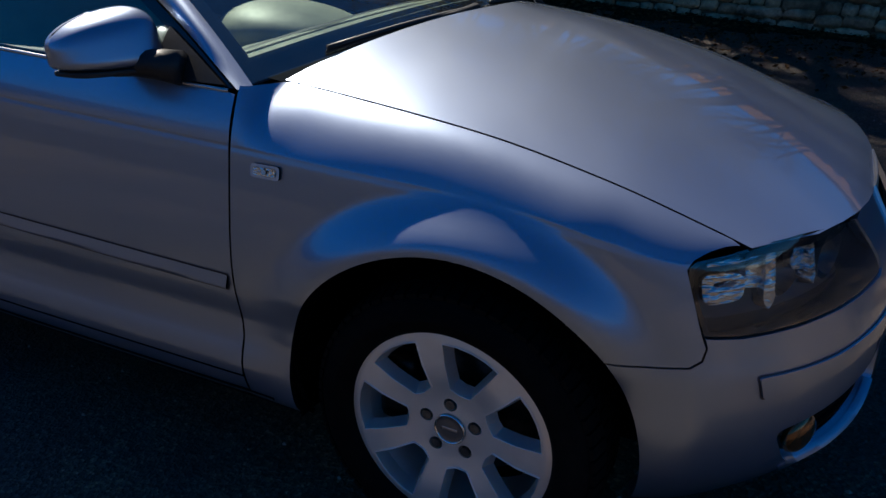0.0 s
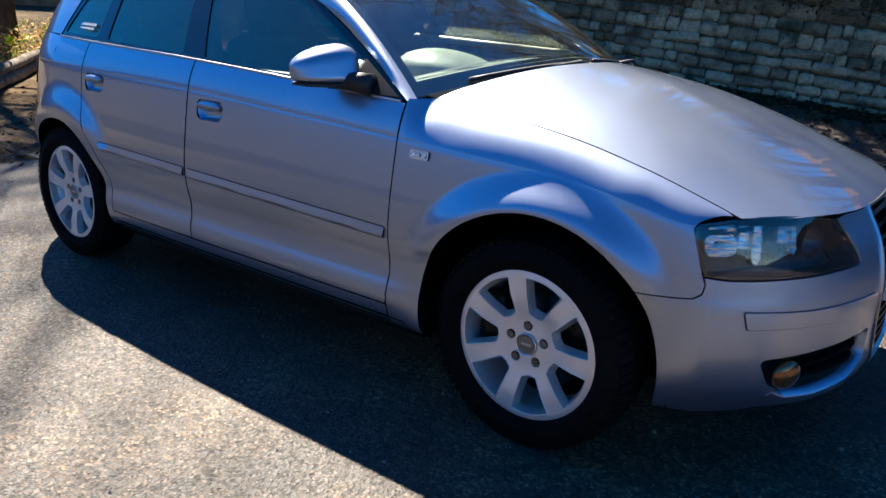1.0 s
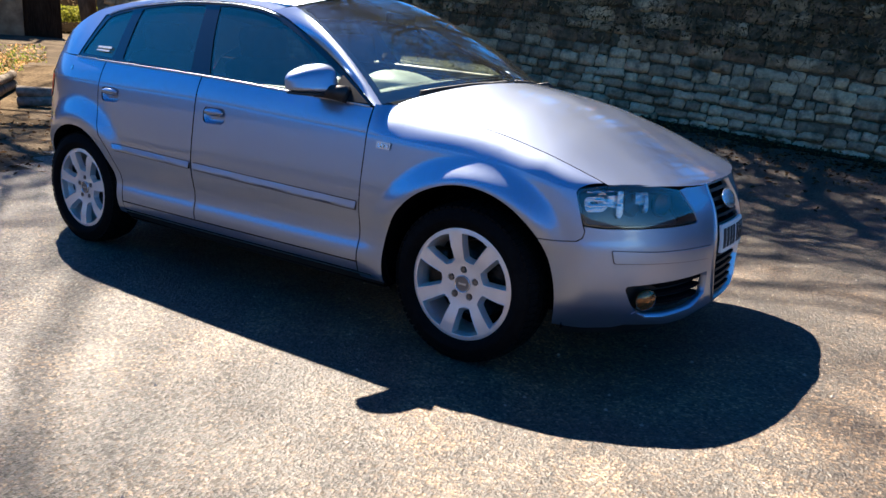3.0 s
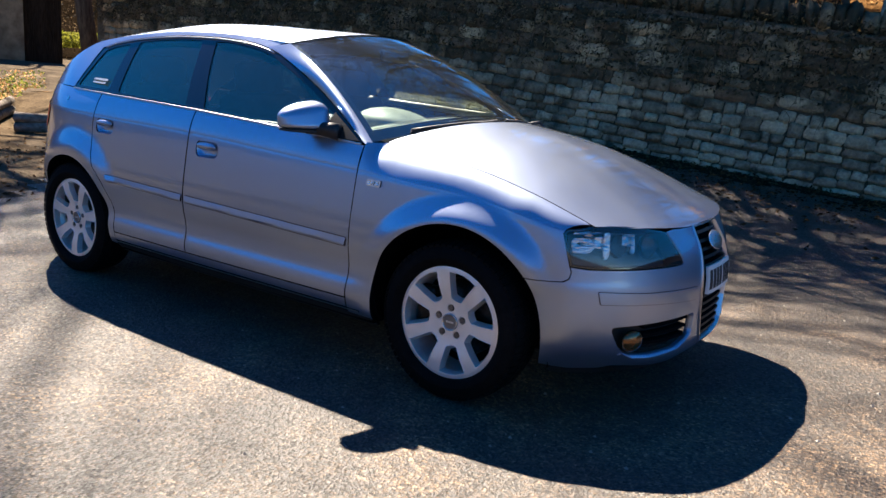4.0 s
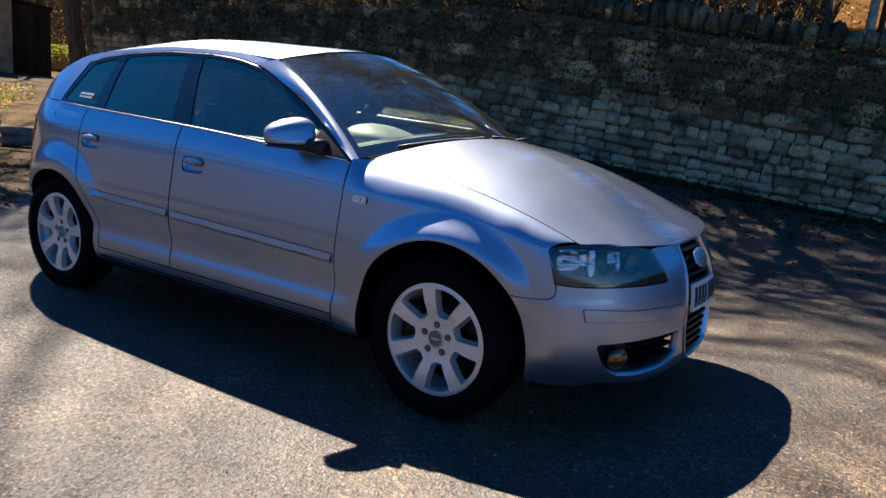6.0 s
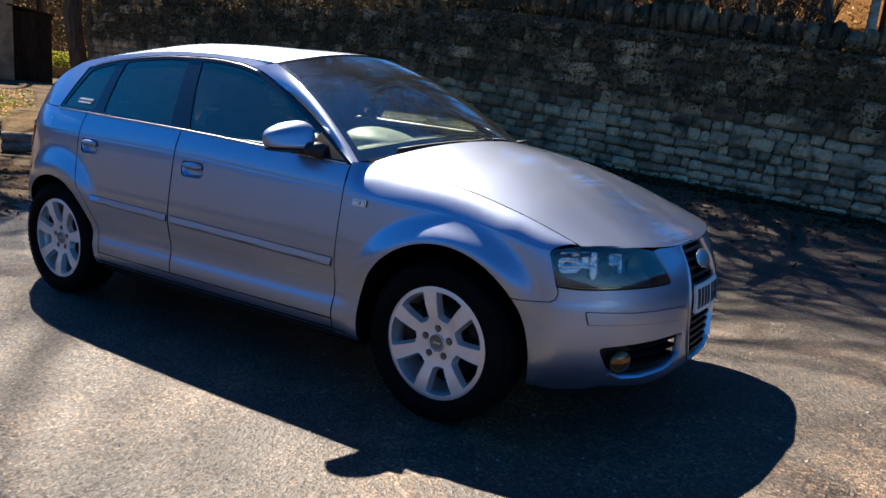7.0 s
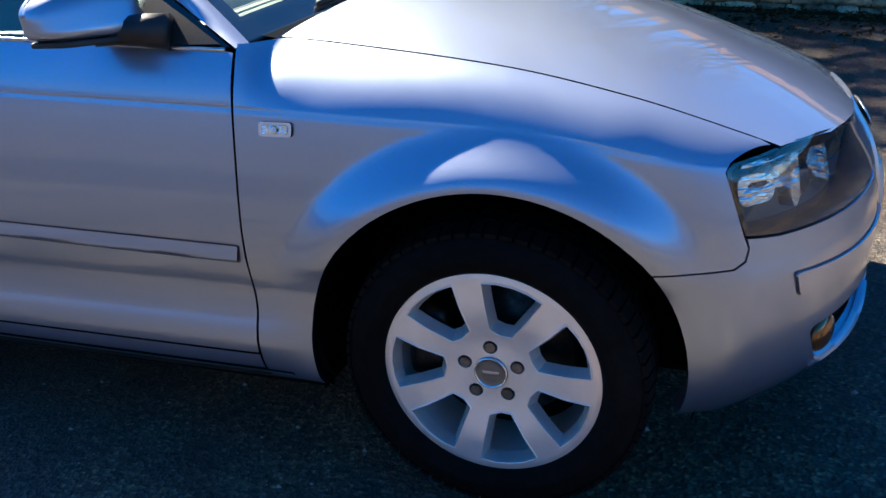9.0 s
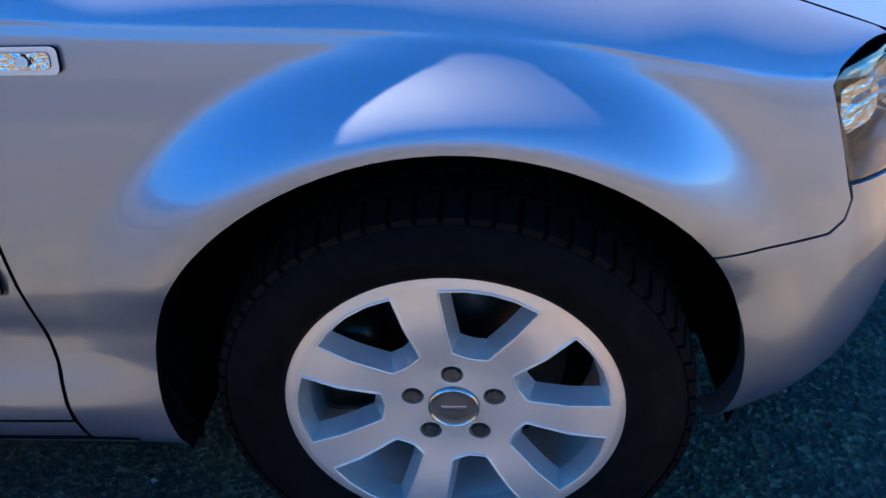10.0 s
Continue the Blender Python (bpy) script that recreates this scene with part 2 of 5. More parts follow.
def leaf_material(name, a, b_, c):
    m = material(name, b_, 0.75, specular=0.05)
    n, l, b = nodes_of(m)
    own = n.new("ShaderNodeNewGeometry").outputs["Random Per Island"]
    l.new(ramp_node(m, own, (0.0, a), (0.5, b_), (1.0, c)), b.inputs["Base Color"])
    through_leaf, mix, out = n.new("ShaderNodeBsdfTranslucent"), n.new("ShaderNodeMixShader"), n["Material Output"]
    l.new(b.inputs["Base Color"].links[0].from_socket, through_leaf.inputs["Color"])
    mix.inputs["Fac"].default_value = 0.45
    l.new(b.outputs[0], mix.inputs[1])
    l.new(through_leaf.outputs[0], mix.inputs[2])
    l.new(mix.outputs[0], out.inputs["Surface"])
    return m


DRY_LEAF = leaf_material("dry_brown_leaves", (0.20, 0.10, 0.04), (0.48, 0.27, 0.11), (0.72, 0.50, 0.26))
FALLEN_LEAF = leaf_material("fallen_brown_leaves", (0.02, 0.012, 0.006), (0.075, 0.042, 0.02), (0.20, 0.115, 0.055))
TWIG_LEAF = leaf_material("dark_brown_thicket", (0.015, 0.011, 0.008), (0.045, 0.031, 0.02), (0.14, 0.095, 0.05))
IVY_LEAF = leaf_material("dull_ivy_leaves", (0.03, 0.022, 0.012), (0.10, 0.075, 0.04), (0.32, 0.235, 0.13))
GREEN_LEAF = leaf_material("yellow_green_leaves", (0.045, 0.075, 0.012), (0.11, 0.15, 0.025), (0.28, 0.30, 0.06))
LAWN_LEAF = leaf_material("sunlit_lawn_green", (0.07, 0.08, 0.01), (0.16, 0.165, 0.02), (0.28, 0.27, 0.05))
PINK_PETAL = leaf_material("pale_pink_blossom", (0.55, 0.38, 0.38), (0.7, 0.55, 0.53), (0.8, 0.72, 0.68))
YELLOW_PETAL = leaf_material("daffodil_yellow", (0.65, 0.52, 0.02), (0.8, 0.68, 0.03), (0.85, 0.76, 0.08))
LOG_WOOD = grainy("weathered_log_wood", (0.10, 0.085, 0.07), (0.34, 0.30, 0.26), 14, 0.85, bump=0.5, distance=0.01, stretch=(0.15, 1, 1))
DARK_BOARD = grainy("dark_stained_boards", (0.012, 0.009, 0.007), (0.04, 0.03, 0.022), 9, 0.8, bump=0.3, distance=0.01, stretch=(4, 4, 0.3))
COTTAGE = grainy("cottage_render", (0.17, 0.125, 0.08), (0.34, 0.26, 0.17), 3.0, 0.9, bump=0.4, distance=0.03, where="World")
PANE_DARK = material("dark_window_pane", (0.02, 0.022, 0.025), 0.06, 0.0, 0.4)


# ---- building tools ----
def mesh_object(name, verts, faces, mat, smooth=True, normals=None):
    me = bpy.data.meshes.new(name)
    me.from_pydata([tuple(v) for v in verts], [], faces)
    me.validate(clean_customdata=False)
    if smooth:
        me.polygons.foreach_set("use_smooth", [True] * len(me.polygons))
    if normals is not None and len(normals) == len(me.vertices):
        me.normals_split_custom_set_from_vertices([tuple(n) for n in normals])
    for one in (mat if isinstance(mat, (list, tuple)) else (mat,)):
        me.materials.append(one)
    me.update()
    return new(name, me)


def thing(name, label, category, group="", kind="", at=(0, 0, 0), turn=0.0):
    ob = new(name)
    ob.matrix_world = pose(*at, 0, 0, turn)
    return tagged(ob, label, category, group, kind)


def part_of(ob, parent, label=""):
    ob.parent = parent
    if label:
        ob["label"] = label
    return ob


def part(name, bm, mat, parent, label="", smooth=True):
    me = bpy.data.meshes.new(name)
    bm.to_mesh(me)
    bm.free()
    me.polygons.foreach_set("use_smooth", [smooth] * len(me.polygons))
    me.materials.append(mat)
    return part_of(new(name, me), parent, label)


def box(bm, size, at=(0, 0, 0), bevel=0.0, turn=None, seg=2):
    """A bevelled block in bm."""
    made = bmesh.ops.create_cube(bm, size=1.0)["verts"]
    m = Matrix.Translation(at) @ (turn or Matrix()) @ Matrix.Diagonal((*size, 1))
    bmesh.ops.transform(bm, matrix=m, verts=made)
    if bevel:
        edges = list({e for v in made for e in v.link_edges})
        bmesh.ops.bevel(bm, geom=edges, offset=bevel, segments=seg, profile=0.6, affect="EDGES")


def tube_data(path, radii, sides=8, cap=True):
    """Vertices and faces of a tapered tube along a path."""
    verts, faces = [], []
    path = [Vector(p) for p in path]
    side = None
    for i, p in enumerate(path):
        ahead = (path[min(i + 1, len(path) - 1)] - path[max(i - 1, 0)]).normalized()
        if side is None:
            side = ahead.orthogonal().normalized()
        side = (side - ahead * side.dot(ahead)).normalized()
        up = ahead.cross(side)
        r = radii[i] if isinstance(radii, (list, tuple)) else radii
        for k in range(sides):
            a = 2 * math.pi * k / sides
            verts.append(p + (side * math.cos(a) + up * math.sin(a)) * r)
        if i:
            o = (i - 1) * sides
            faces += [(o + k, o + (k + 1) % sides, o + sides + (k + 1) % sides, o + sides + k) for k in range(sides)]
    if cap:
        faces.append(tuple(reversed(range(sides))))
        faces.append(tuple(range(len(verts) - sides, len(verts))))
    return verts, faces


def join(target, verts, faces):
    o = len(target[0])
    target[0].extend(verts)
    target[1].extend(tuple(i + o for i in f) for f in faces)


def lathe(profile, steps, mat, name, parent, label="", flip=False):
    """Turns a profile of (radius, y) round the y axis."""
    verts, faces = [], []
    n = len(profile)
    for k in range(steps):
        a = 2 * math.pi * k / steps
        verts += [(r * math.cos(a), y, r * math.sin(a)) for r, y in profile]
    for k in range(steps):
        o, q = k * n, (k + 1) % steps * n
        faces += [(o + i, o + i + 1, q + i + 1, q + i) if not flip else (o + i + 1, o + i, q + i, q + i + 1) for i in range(n - 1)]
    return part_of(mesh_object(name, verts, faces, mat), parent, label)


def dense(loop, step):
    out = []
    for (a, b), (c, d) in zip(loop, loop[1:] + loop[:1]):
        n = max(1, int(math.ceil(math.hypot(c - a, d - b) / step)))
        out += [(a + (c - a) * k / n, b + (d - b) * k / n) for k in range(n)]
    return out


def dense_open(line, step):
    out = []
    for (a, b), (c, d) in zip(line, line[1:]):
        n = max(1, int(math.ceil(math.hypot(c - a, d - b) / step)))
        out += [(a + (c - a) * k / n, b + (d - b) * k / n) for k in range(n)]
    return out + [line[-1]]


def arc(cx, cy, r, a0, a1, n=24):
    return [(cx + r * math.cos(radians(a0 + (a1 - a0) * k / n)), cy + r * math.sin(radians(a0 + (a1 - a0) * k / n))) for k in range(n + 1)]


def rounded(loop, r, n=5):
    """A polygon with its corners rounded off."""
    out = []
    for i, p in enumerate(loop):
        p, a, b = Vector(p), Vector(loop[i - 1]), Vector(loop[(i + 1) % len(loop)])
        ra = min(r, (a - p).length * 0.45)
        rb = min(r, (b - p).length * 0.45)
        q0, q1 = p + (a - p).normalized() * ra, p + (b - p).normalized() * rb
        for k in range(n + 1):
            t = k / n
            v = q0 * (1 - t) ** 2 + p * 2 * t * (1 - t) + q1 * t * t
            out.append((v.x, v.y))
    return out


def inside(points, loops):
    """Which points lie within the loops by the even-odd rule."""
    p = np.asarray(points)
    hit = np.zeros(len(p), bool)
    for loop in loops:
        q = np.asarray(loop)
        for (x0, y0), (x1, y1) in zip(q, np.roll(q, -1, 0)):
            if y0 == y1:
                continue
            cross = (y0 > p[:, 1]) != (y1 > p[:, 1])
            hit ^= cross & (p[:, 0] < (x1 - x0) * (p[:, 1] - y0) / (y1 - y0) + x0)
    return hit


def panel(name, loops, lift, step, mat, parent, label="", hem=0.014, lines=(), mirror=False, push=0.0, edge="dark", soft=0.35, taper=0.0):
    """A pressed sheet: the flat region in the loops laid onto a curved surface, with its edges turned in by hem."""
    from mathutils.geometry import delaunay_2d_cdt
    loops = [dense(loop, step) for loop in loops]
    flat, edges = [], []
    for loop in loops:
        o = len(flat)
        flat += loop
        edges += [(o + k, o + (k + 1) % len(loop)) for k in range(len(loop))]
    for line in lines:
        some = dense_open(line, step)
        ok = inside(some, loops)
        o = len(flat)
        keep = [p for p, k in zip(some, ok) if k]
        flat += keep
        edges += [(o + k, o + k + 1) for k in range(len(keep) - 1) if math.dist(keep[k], keep[k + 1]) < step * 1.8]
    bound = np.array(flat)
    lo, hi = bound.min(0), bound.max(0)
    gx, gy = np.meshgrid(np.arange(lo[0], hi[0], step), np.arange(lo[1], hi[1], step))
    gx[1::2] += step / 2
    grid = np.stack([gx.ravel(), gy.ravel()], 1)
    grid = grid[inside(grid, loops)]
    if len(grid):
        near = np.array([((bound - g) ** 2).sum(1).min() for g in grid])
        flat += [tuple(g) for g in grid[near > (0.45 * step) ** 2]]
    out = delaunay_2d_cdt([Vector(p) for p in flat], edges, [], 0, 1e-6)
    points, tris = out[0], out[2]
    mid = [((points[a].x + points[b].x + points[c].x) / 3, (points[a].y + points[b].y + points[c].y) / 3) for a, b, c in tris]
    tris = [t for t, ok in zip(tris, inside(mid, loops)) if ok]
    side = -1.0 if mirror else 1.0

    def place(u, v):
        x, y, z = lift(u, v)
        return Vector((x, y * side, z))

    e = 0.002
    verts, normals = [], []
    flip = None
    for p in points:
        at = place(p.x, p.y)
        n = (place(p.x + e, p.y) - place(p.x - e, p.y)).cross(place(p.x, p.y + e) - place(p.x, p.y - e))
        n = n.normalized() if n.length > 1e-12 else Vector((0, 0, 1))
        verts.append(at)
        normals.append(n)
    used = sorted({i for t in tris for i in t})
    centre = Vector((-1.1, 0, 0.55))
    vote = sum((verts[i] - centre).dot(normals[i]) for i in used)
    if vote < 0:
        normals = [-n for n in normals]
    verts = [v + n * push for v, n in zip(verts, normals)]
    a, b, c = tris[0]
    faces = []
    for a, b, c in tris:
        n = (verts[b] - verts[a]).cross(verts[c] - verts[a])
        faces.append((a, b, c) if n.dot(normals[a] + normals[b] + normals[c]) > 0 else (a, c, b))
    count = {}
    for f in faces:
        for i in range(3):
            k = (f[i], f[(i + 1) % 3])
            count[tuple(sorted(k))] = count.get(tuple(sorted(k)), []) + [k]
    sheet = len(faces)
    if hem:
        rim = [k[0] for k in count.values() if len(k) == 1]
        for i, j in rim:
            o = len(verts)
            along = (verts[j] - verts[i]).normalized()
            n = (normals[i] + normals[j]).normalized()
            outward = along.cross(n)
            soft_i = (outward + normals[i] * soft).normalized()
            verts += [verts[i], verts[j], verts[j] - normals[j] * hem + outward * taper, verts[i] - normals[i] * hem + outward * taper]
            normals += [soft_i, soft_i, outward, outward]
            faces.append((o + 3, o + 2, o + 1, o))
    keep = sorted({i for f in faces for i in f})
    index = {k: n for n, k in enumerate(keep)}
    ob = mesh_object(name, [verts[k] for k in keep], [tuple(index[i] for i in f) for f in faces], mat, True, [normals[k] for k in keep])
    # turned-in edges coloured near-black so the gaps look shaded
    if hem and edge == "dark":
        ob.data.materials.append(LINER_SHADE)
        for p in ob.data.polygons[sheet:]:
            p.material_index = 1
    return part_of(ob, parent, label)


# ---- car shape ----
def curve(*knots):
    """A smooth function through (x, y) knots, straight beyond the ends."""
    knots = sorted(knots)
    xs = [k[0] for k in knots]
    ys = [k[1] for k in knots]
    n = len(xs)
    ms = []
    for i in range(n):
        if 0 < i < n - 1:
            a = (ys[i] - ys[i - 1]) / (xs[i] - xs[i - 1])
            b = (ys[i + 1] - ys[i]) / (xs[i + 1] - xs[i])
            ms.append(0.0 if a * b <= 0 else 2 * a * b / (a + b))
        elif i == 0:
            ms.append((ys[1] - ys[0]) / (xs[1] - xs[0]))
        else:
            ms.append((ys[-1] - ys[-2]) / (xs[-1] - xs[-2]))

    def f(x):
        if x <= xs[0]:
            return ys[0] + ms[0] * (x - xs[0])
        if x >= xs[-1]:
            return ys[-1] + ms[-1] * (x - xs[-1])
        i = 0
        while x > xs[i + 1]:
            i += 1
        h = xs[i + 1] - xs[i]
        t = (x - xs[i]) / h
        return ((1 + 2 * t) * (1 - t) ** 2 * ys[i] + t * (1 - t) ** 2 * h * ms[i]
                + t * t * (3 - 2 * t) * ys[i + 1] + t * t * (t - 1) * h * ms[i + 1])
    return f


def ramp(a, b, x):
    t = min(1.0, max(0.0, (x - a) / (b - a)))
    return t * t * (3 - 2 * t)


WHEELBASE, HUB, HALF = 2.578, 0.312, 0.890
NOSE_X, NOSE_A, NOSE_N = 0.20, 0.582, 2.13
TAIL_X, TAIL_A, TAIL_N = -2.6, 0.80, 2.42
FRONT_S = NOSE_X + HALF * math.pi / 2
crease_z = curve((-3.4, 0.945), (-2.27, 0.910), (-1.54, 0.895), (-0.97, 0.868), (-0.51, 0.845), (-0.28, 0.828), (0.0, 0.806), (0.14, 0.790), (0.34, 0.752), (0.435, 0.742), (0.6, 0.740), (1.6, 0.735))
side_in = curve((0.14, 0.13), (0.20, 0.075), (0.235, 0.045), (0.27, 0.028), (0.305, 0.019), (0.33, 0.016), (0.36, 0.020), (0.39, 0.029), (0.415, 0.0325), (0.44, 0.032), (0.49, 0.022), (0.54, 0.0145), (0.59, 0.013), (0.64, 0.0155), (0.69, 0.0205), (0.75, 0.0275), (0.80, 0.0338), (0.86, 0.042), (0.95, 0.055))
plan_in = curve((-3.4, 0.03), (-2.95, 0.022), (-2.4, 0.008), (-1.5, 0.0), (-0.6, 0.003), (-0.3, 0.012), (0.0, 0.034), (0.3, 0.045), (0.6, 0.05))
nose_in = curve((0.14, 0.17), (0.20, 0.105), (0.25, 0.060), (0.29, 0.030), (0.33, 0.012), (0.38, 0.003), (0.43, 0.0), (0.52, 0.002), (0.57, 0.010), (0.62, 0.016), (0.68, 0.026), (0.734, 0.038), (0.80, 0.07))
grille_in = curve((0.14, 0.12), (0.20, 0.05), (0.25, 0.01), (0.30, 0.0), (0.50, 0.0), (0.55, 0.006), (0.60, 0.018), (0.64, 0.032), (0.67, 0.048), (0.70, 0.068), (0.76, 0.105), (0.8, 0.14))


def outline(s):
    """The body's widest plan line on its right side: the place and the way inward, by a length s that is x along the flank."""
    if NOSE_X >= s >= TAIL_X:
        return s, -HALF, 0.0, 1.0
    end, a, n, sign = (NOSE_X, NOSE_A, NOSE_N, 1) if s > NOSE_X else (TAIL_X, TAIL_A, TAIL_N, -1)
    th = abs(s - end) / HALF
    c, d = math.cos(th), math.sin(th)
    r = (abs(c / HALF) ** n + abs(d / a) ** n) ** (-1 / n)
    return end + sign * r * d, -r * c, -sign * d, c


def flank_in(s, z):
    d = side_in(z)
    if 0.20 < z < 0.54:
        d += (0.022 - d) * ramp(-0.54, -0.30, s) * (1 - ramp(0.42, 0.54, z)) * ramp(0.20, 0.27, z)
    d += plan_in(s)
    for wheel, size, reach in ((0.0, 0.047, 0.500), (-WHEELBASE, 0.030, 0.530)):
        r = math.hypot(s - wheel, z - HUB)
        d -= size * (1 - ramp(0.392, reach, r)) * ramp(0.33, 0.75, z)
    if s > 0.28:
        nose = nose_in(z) + (grille_in(z) - nose_in(z)) * ramp(0.5, 1.15, s)
        d += (nose - d) * ramp(0.28, 0.50, s)
    return d


def flank(s, z):
    """The body's side, from the sill to the crease, and the bumpers."""
    if s > FRONT_S:
        x, y, z = flank(2 * FRONT_S - s, z)
        return x, -y, z
    x, y, ix, iy = outline(s)
    d = flank_in(s, z)
    if s < 0.5:
        below = crease_z(s) - z
        d += 0.0014 * (1 - ramp(0.0, 0.016, below)) * ramp(-0.004, -0.001, below) * (1 - ramp(0.25, 0.45, s))
    return x + ix * d, y + iy * d, z


bonnet_mid = curve((0.744, 0.690), (0.684, 0.741), (0.603, 0.786), (0.488, 0.840), (0.24, 0.942), (0.0, 1.012), (-0.3, 1.062), (-0.5, 1.080))
bonnet_fall = curve((0.744, 0.040), (0.488, 0.077), (0.24, 0.094), (0.0, 0.108), (-0.3, 0.118), (-0.5, 0.118))
seam_y = curve((0.52, 0.725), (0.2, 0.735), (0.0, 0.735), (-0.3, 0.73), (-0.46, 0.725))


def bonnet(x, y):
    """The bonnet's height over the plan, with a soft ridge towards each side."""
    a = abs(y) / 0.73
    return x, y, bonnet_mid(x) - bonnet_fall(x) * a ** 2.4


belt_y = curve((-0.5, 0.812), (-1.5, 0.804), (-2.3, 0.785), (-2.64, 0.766), (-2.78, 0.750), (-2.92, 0.712), (-3.05, 0.645), (-3.14, 0.56))
belt_z = curve((-0.5, 0.945), (-1.56, 1.000), (-2.64, 1.036), (-3.0, 1.055), (-3.35, 1.07))


def door_top(s, w):
    """From the crease to the windows' lower edge."""
    x, y0, z0 = flank(s, crease_z(s) + 0.006)
    z0 -= 0.006
    y2, z2 = belt_y(x), belt_z(x)
    y1, z1 = 0.5 * (-y0 + y2) + 0.010, 0.5 * (z0 + z2)
    return x, -((1 - w) ** 2 * -y0 + 2 * w * (1 - w) * y1 + w * w * y2), (1 - w) ** 2 * z0 + 2 * w * (1 - w) * z1 + w * w * z2


def wing_top(s, w):
    """From the crease (w 0) over the shoulder to the bonnet's seam (w 1); towards the door it takes up the door's section."""
    x, y0, z0 = flank(s, crease_z(s) + 0.006)
    z0 -= 0.006
    y2 = seam_y(x) + 0.078 * (1 - ramp(-0.495, -0.43, x))
    z2 = bonnet(x, seam_y(x))[2] - 0.006 * (1 - ramp(-0.495, -0.43, x))
    d = -y0 - seam_y(x)
    y1, z1 = seam_y(x) + 0.62 * d, z2 - 0.23 * (z2 - z0)
    k = 1 - ramp(-0.495, -0.33, x)
    y1, z1 = y1 + (0.5 * (-y0 + belt_y(x)) + 0.004 - y1) * k, z1 + (0.5 * (z0 + z2) + 0.004 - z1) * k
    return x, -((1 - w) ** 2 * -y0 + 2 * w * (1 - w) * y1 + w * w * y2), (1 - w) ** 2 * z0 + 2 * w * (1 - w) * z1 + w * w * z2


def cabin(x, z):
    """The glazed upper side, which leans in towards the roof."""
    h = z - belt_z(x)
    return x, -(belt_y(x) - 0.50 * h - 0.33 * h * abs(h)), z


rail_z = curve((-1.05, 1.325), (-1.168, 1.347), (-1.472, 1.374), (-1.7, 1.383), (-1.91, 1.385), (-2.369, 1.351), (-2.62, 1.316), (-2.72, 1.291), (-2.82, 1.248), (-3.1, 1.10))


def roof(x, t):
    """The roof: t runs from -1 on the right rail to 1 on the left one."""
    z = rail_z(x)
    y = cabin(x, z)[1]
    return x, -t * y, z + (0.078 + 0.022 * ramp(-1.5, -1.1, x) - 0.024 * ramp(-2.0, -2.8, x)) * (1 - abs(t) ** 3)


def screen(t, w):
    """The windscreen: t across from -1 to 1, w from its lower edge to its upper one."""
    xb, yb, zb = -0.30 - 0.19 * t * t, 0.775 * t, 1.050 - 0.092 * t * t
    xt, yt, zt = -1.055 - 0.113 * t * t, 0.588 * t, 1.432 - 0.085 * t * t
    k = 0.035 * 4 * w * (1 - w)
    return xb + (xt - xb) * w + 0.45 * k, yb + (yt - yb) * w, zb + (zt - zb) * w + 0.9 * k


# ---- the car ----
def facet_material():
    m = material("faceted_lens", (0.85, 0.87, 0.90), 0.10, 0.9, 0.5)
    bumped(m, noise_node(m, 150.0, 1.0).outputs["Fac"], 0.8, 0.004)
    return m


FACETS = facet_material()
def lamp_metal():
    m = material("lamp_reflector", (0.62, 0.62, 0.63), 0.16, 1.0)
    bumped(m, noise_node(m, 34.0, 2.0, stretch=(0.6, 0.6, 2.2)).outputs["Fac"], 0.9, 0.012)
    return m


REFLECTOR = lamp_metal()
SMOKED = material("smoked_reflector", (0.045, 0.05, 0.055), 0.22, 0.6)
HOUSING = material("lamp_housing", (0.045, 0.055, 0.062), 0.35, 0.3)
INDICATOR = material("clear_white_indicator", (0.82, 0.83, 0.86), 0.12, 0.2, 0.6)
# dark paint for the contact shade drawn round the rubbing strips
RECESS_SHADE = material("shaded_recess_paint", (0.10, 0.10, 0.12), 0.4, 0.6)
BAND = 0.13


def door_skin(s, v):
    c = crease_z(s)
    return flank(s, v) if v <= c else door_top(s, (v - c) / BAND)


def wing_skin(s, v):
    c = crease_z(s)
    return flank(s, v) if v <= c else wing_top(s, (v - c) / BAND)


def span(a, b, n, f):
    return [(a + (b - a) * k / n, f(a + (b - a) * k / n)) for k in range(n + 1)]


def crease_lines(a, b):
    return [span(a, b, 60, lambda s, o=o: crease_z(s) + o) for o in (-0.016, -0.010, -0.005, 0.0, 0.003, 0.008)]


def level_lines(a, b, *heights):
    return [[(a, z), (b, z)] for z in heights]


ARCH = 0.390


def handle_hole(at, zz):
    return rounded([(at + 0.080, zz - 0.040), (at + 0.082, zz + 0.034), (at - 0.080, zz + 0.036), (at - 0.076, zz - 0.042)], 0.034)


def handle_bowl(at, zz):
    """The skin pressed in behind a handle."""
    def lift(u, v):
        x, y, z = door_skin(u, v)
        a, b = (u - at) / 0.082, (v - zz + 0.003) / 0.041
        q = max(0.0, 1 - a ** 4) * max(0.0, 1 - b ** 2)
        return x, y + 0.021 * min(1.0, 1.5 * q), z
    return lift


def strip_on(low, high):
    """A rubbing strip on the door: proudest near its lower edge, leaning back to its upper one; low and high are (s, z) pairs of its ends."""
    def at(line, s):
        (s0, z0), (s1, z1) = line
        return z0 + (z1 - z0) * (s - s0) / (s1 - s0)

    def lift(s, v):
        x, y, z = door_skin(s, v)
        lo, hi = at(low, s), at(high, s)
        t = min(1.0, max(0.0, (v - lo) / (hi - lo)))
        return x, y - 0.003 - 0.008 * ramp(0.0, 0.16, t) * (1 - t) ** 0.9, z
    return lift


car = thing("car", "silver-lilac five-door hatchback car with alloy wheels, parked on the asphalt", "car")
top_v = lambda s: crease_z(s) + BAND

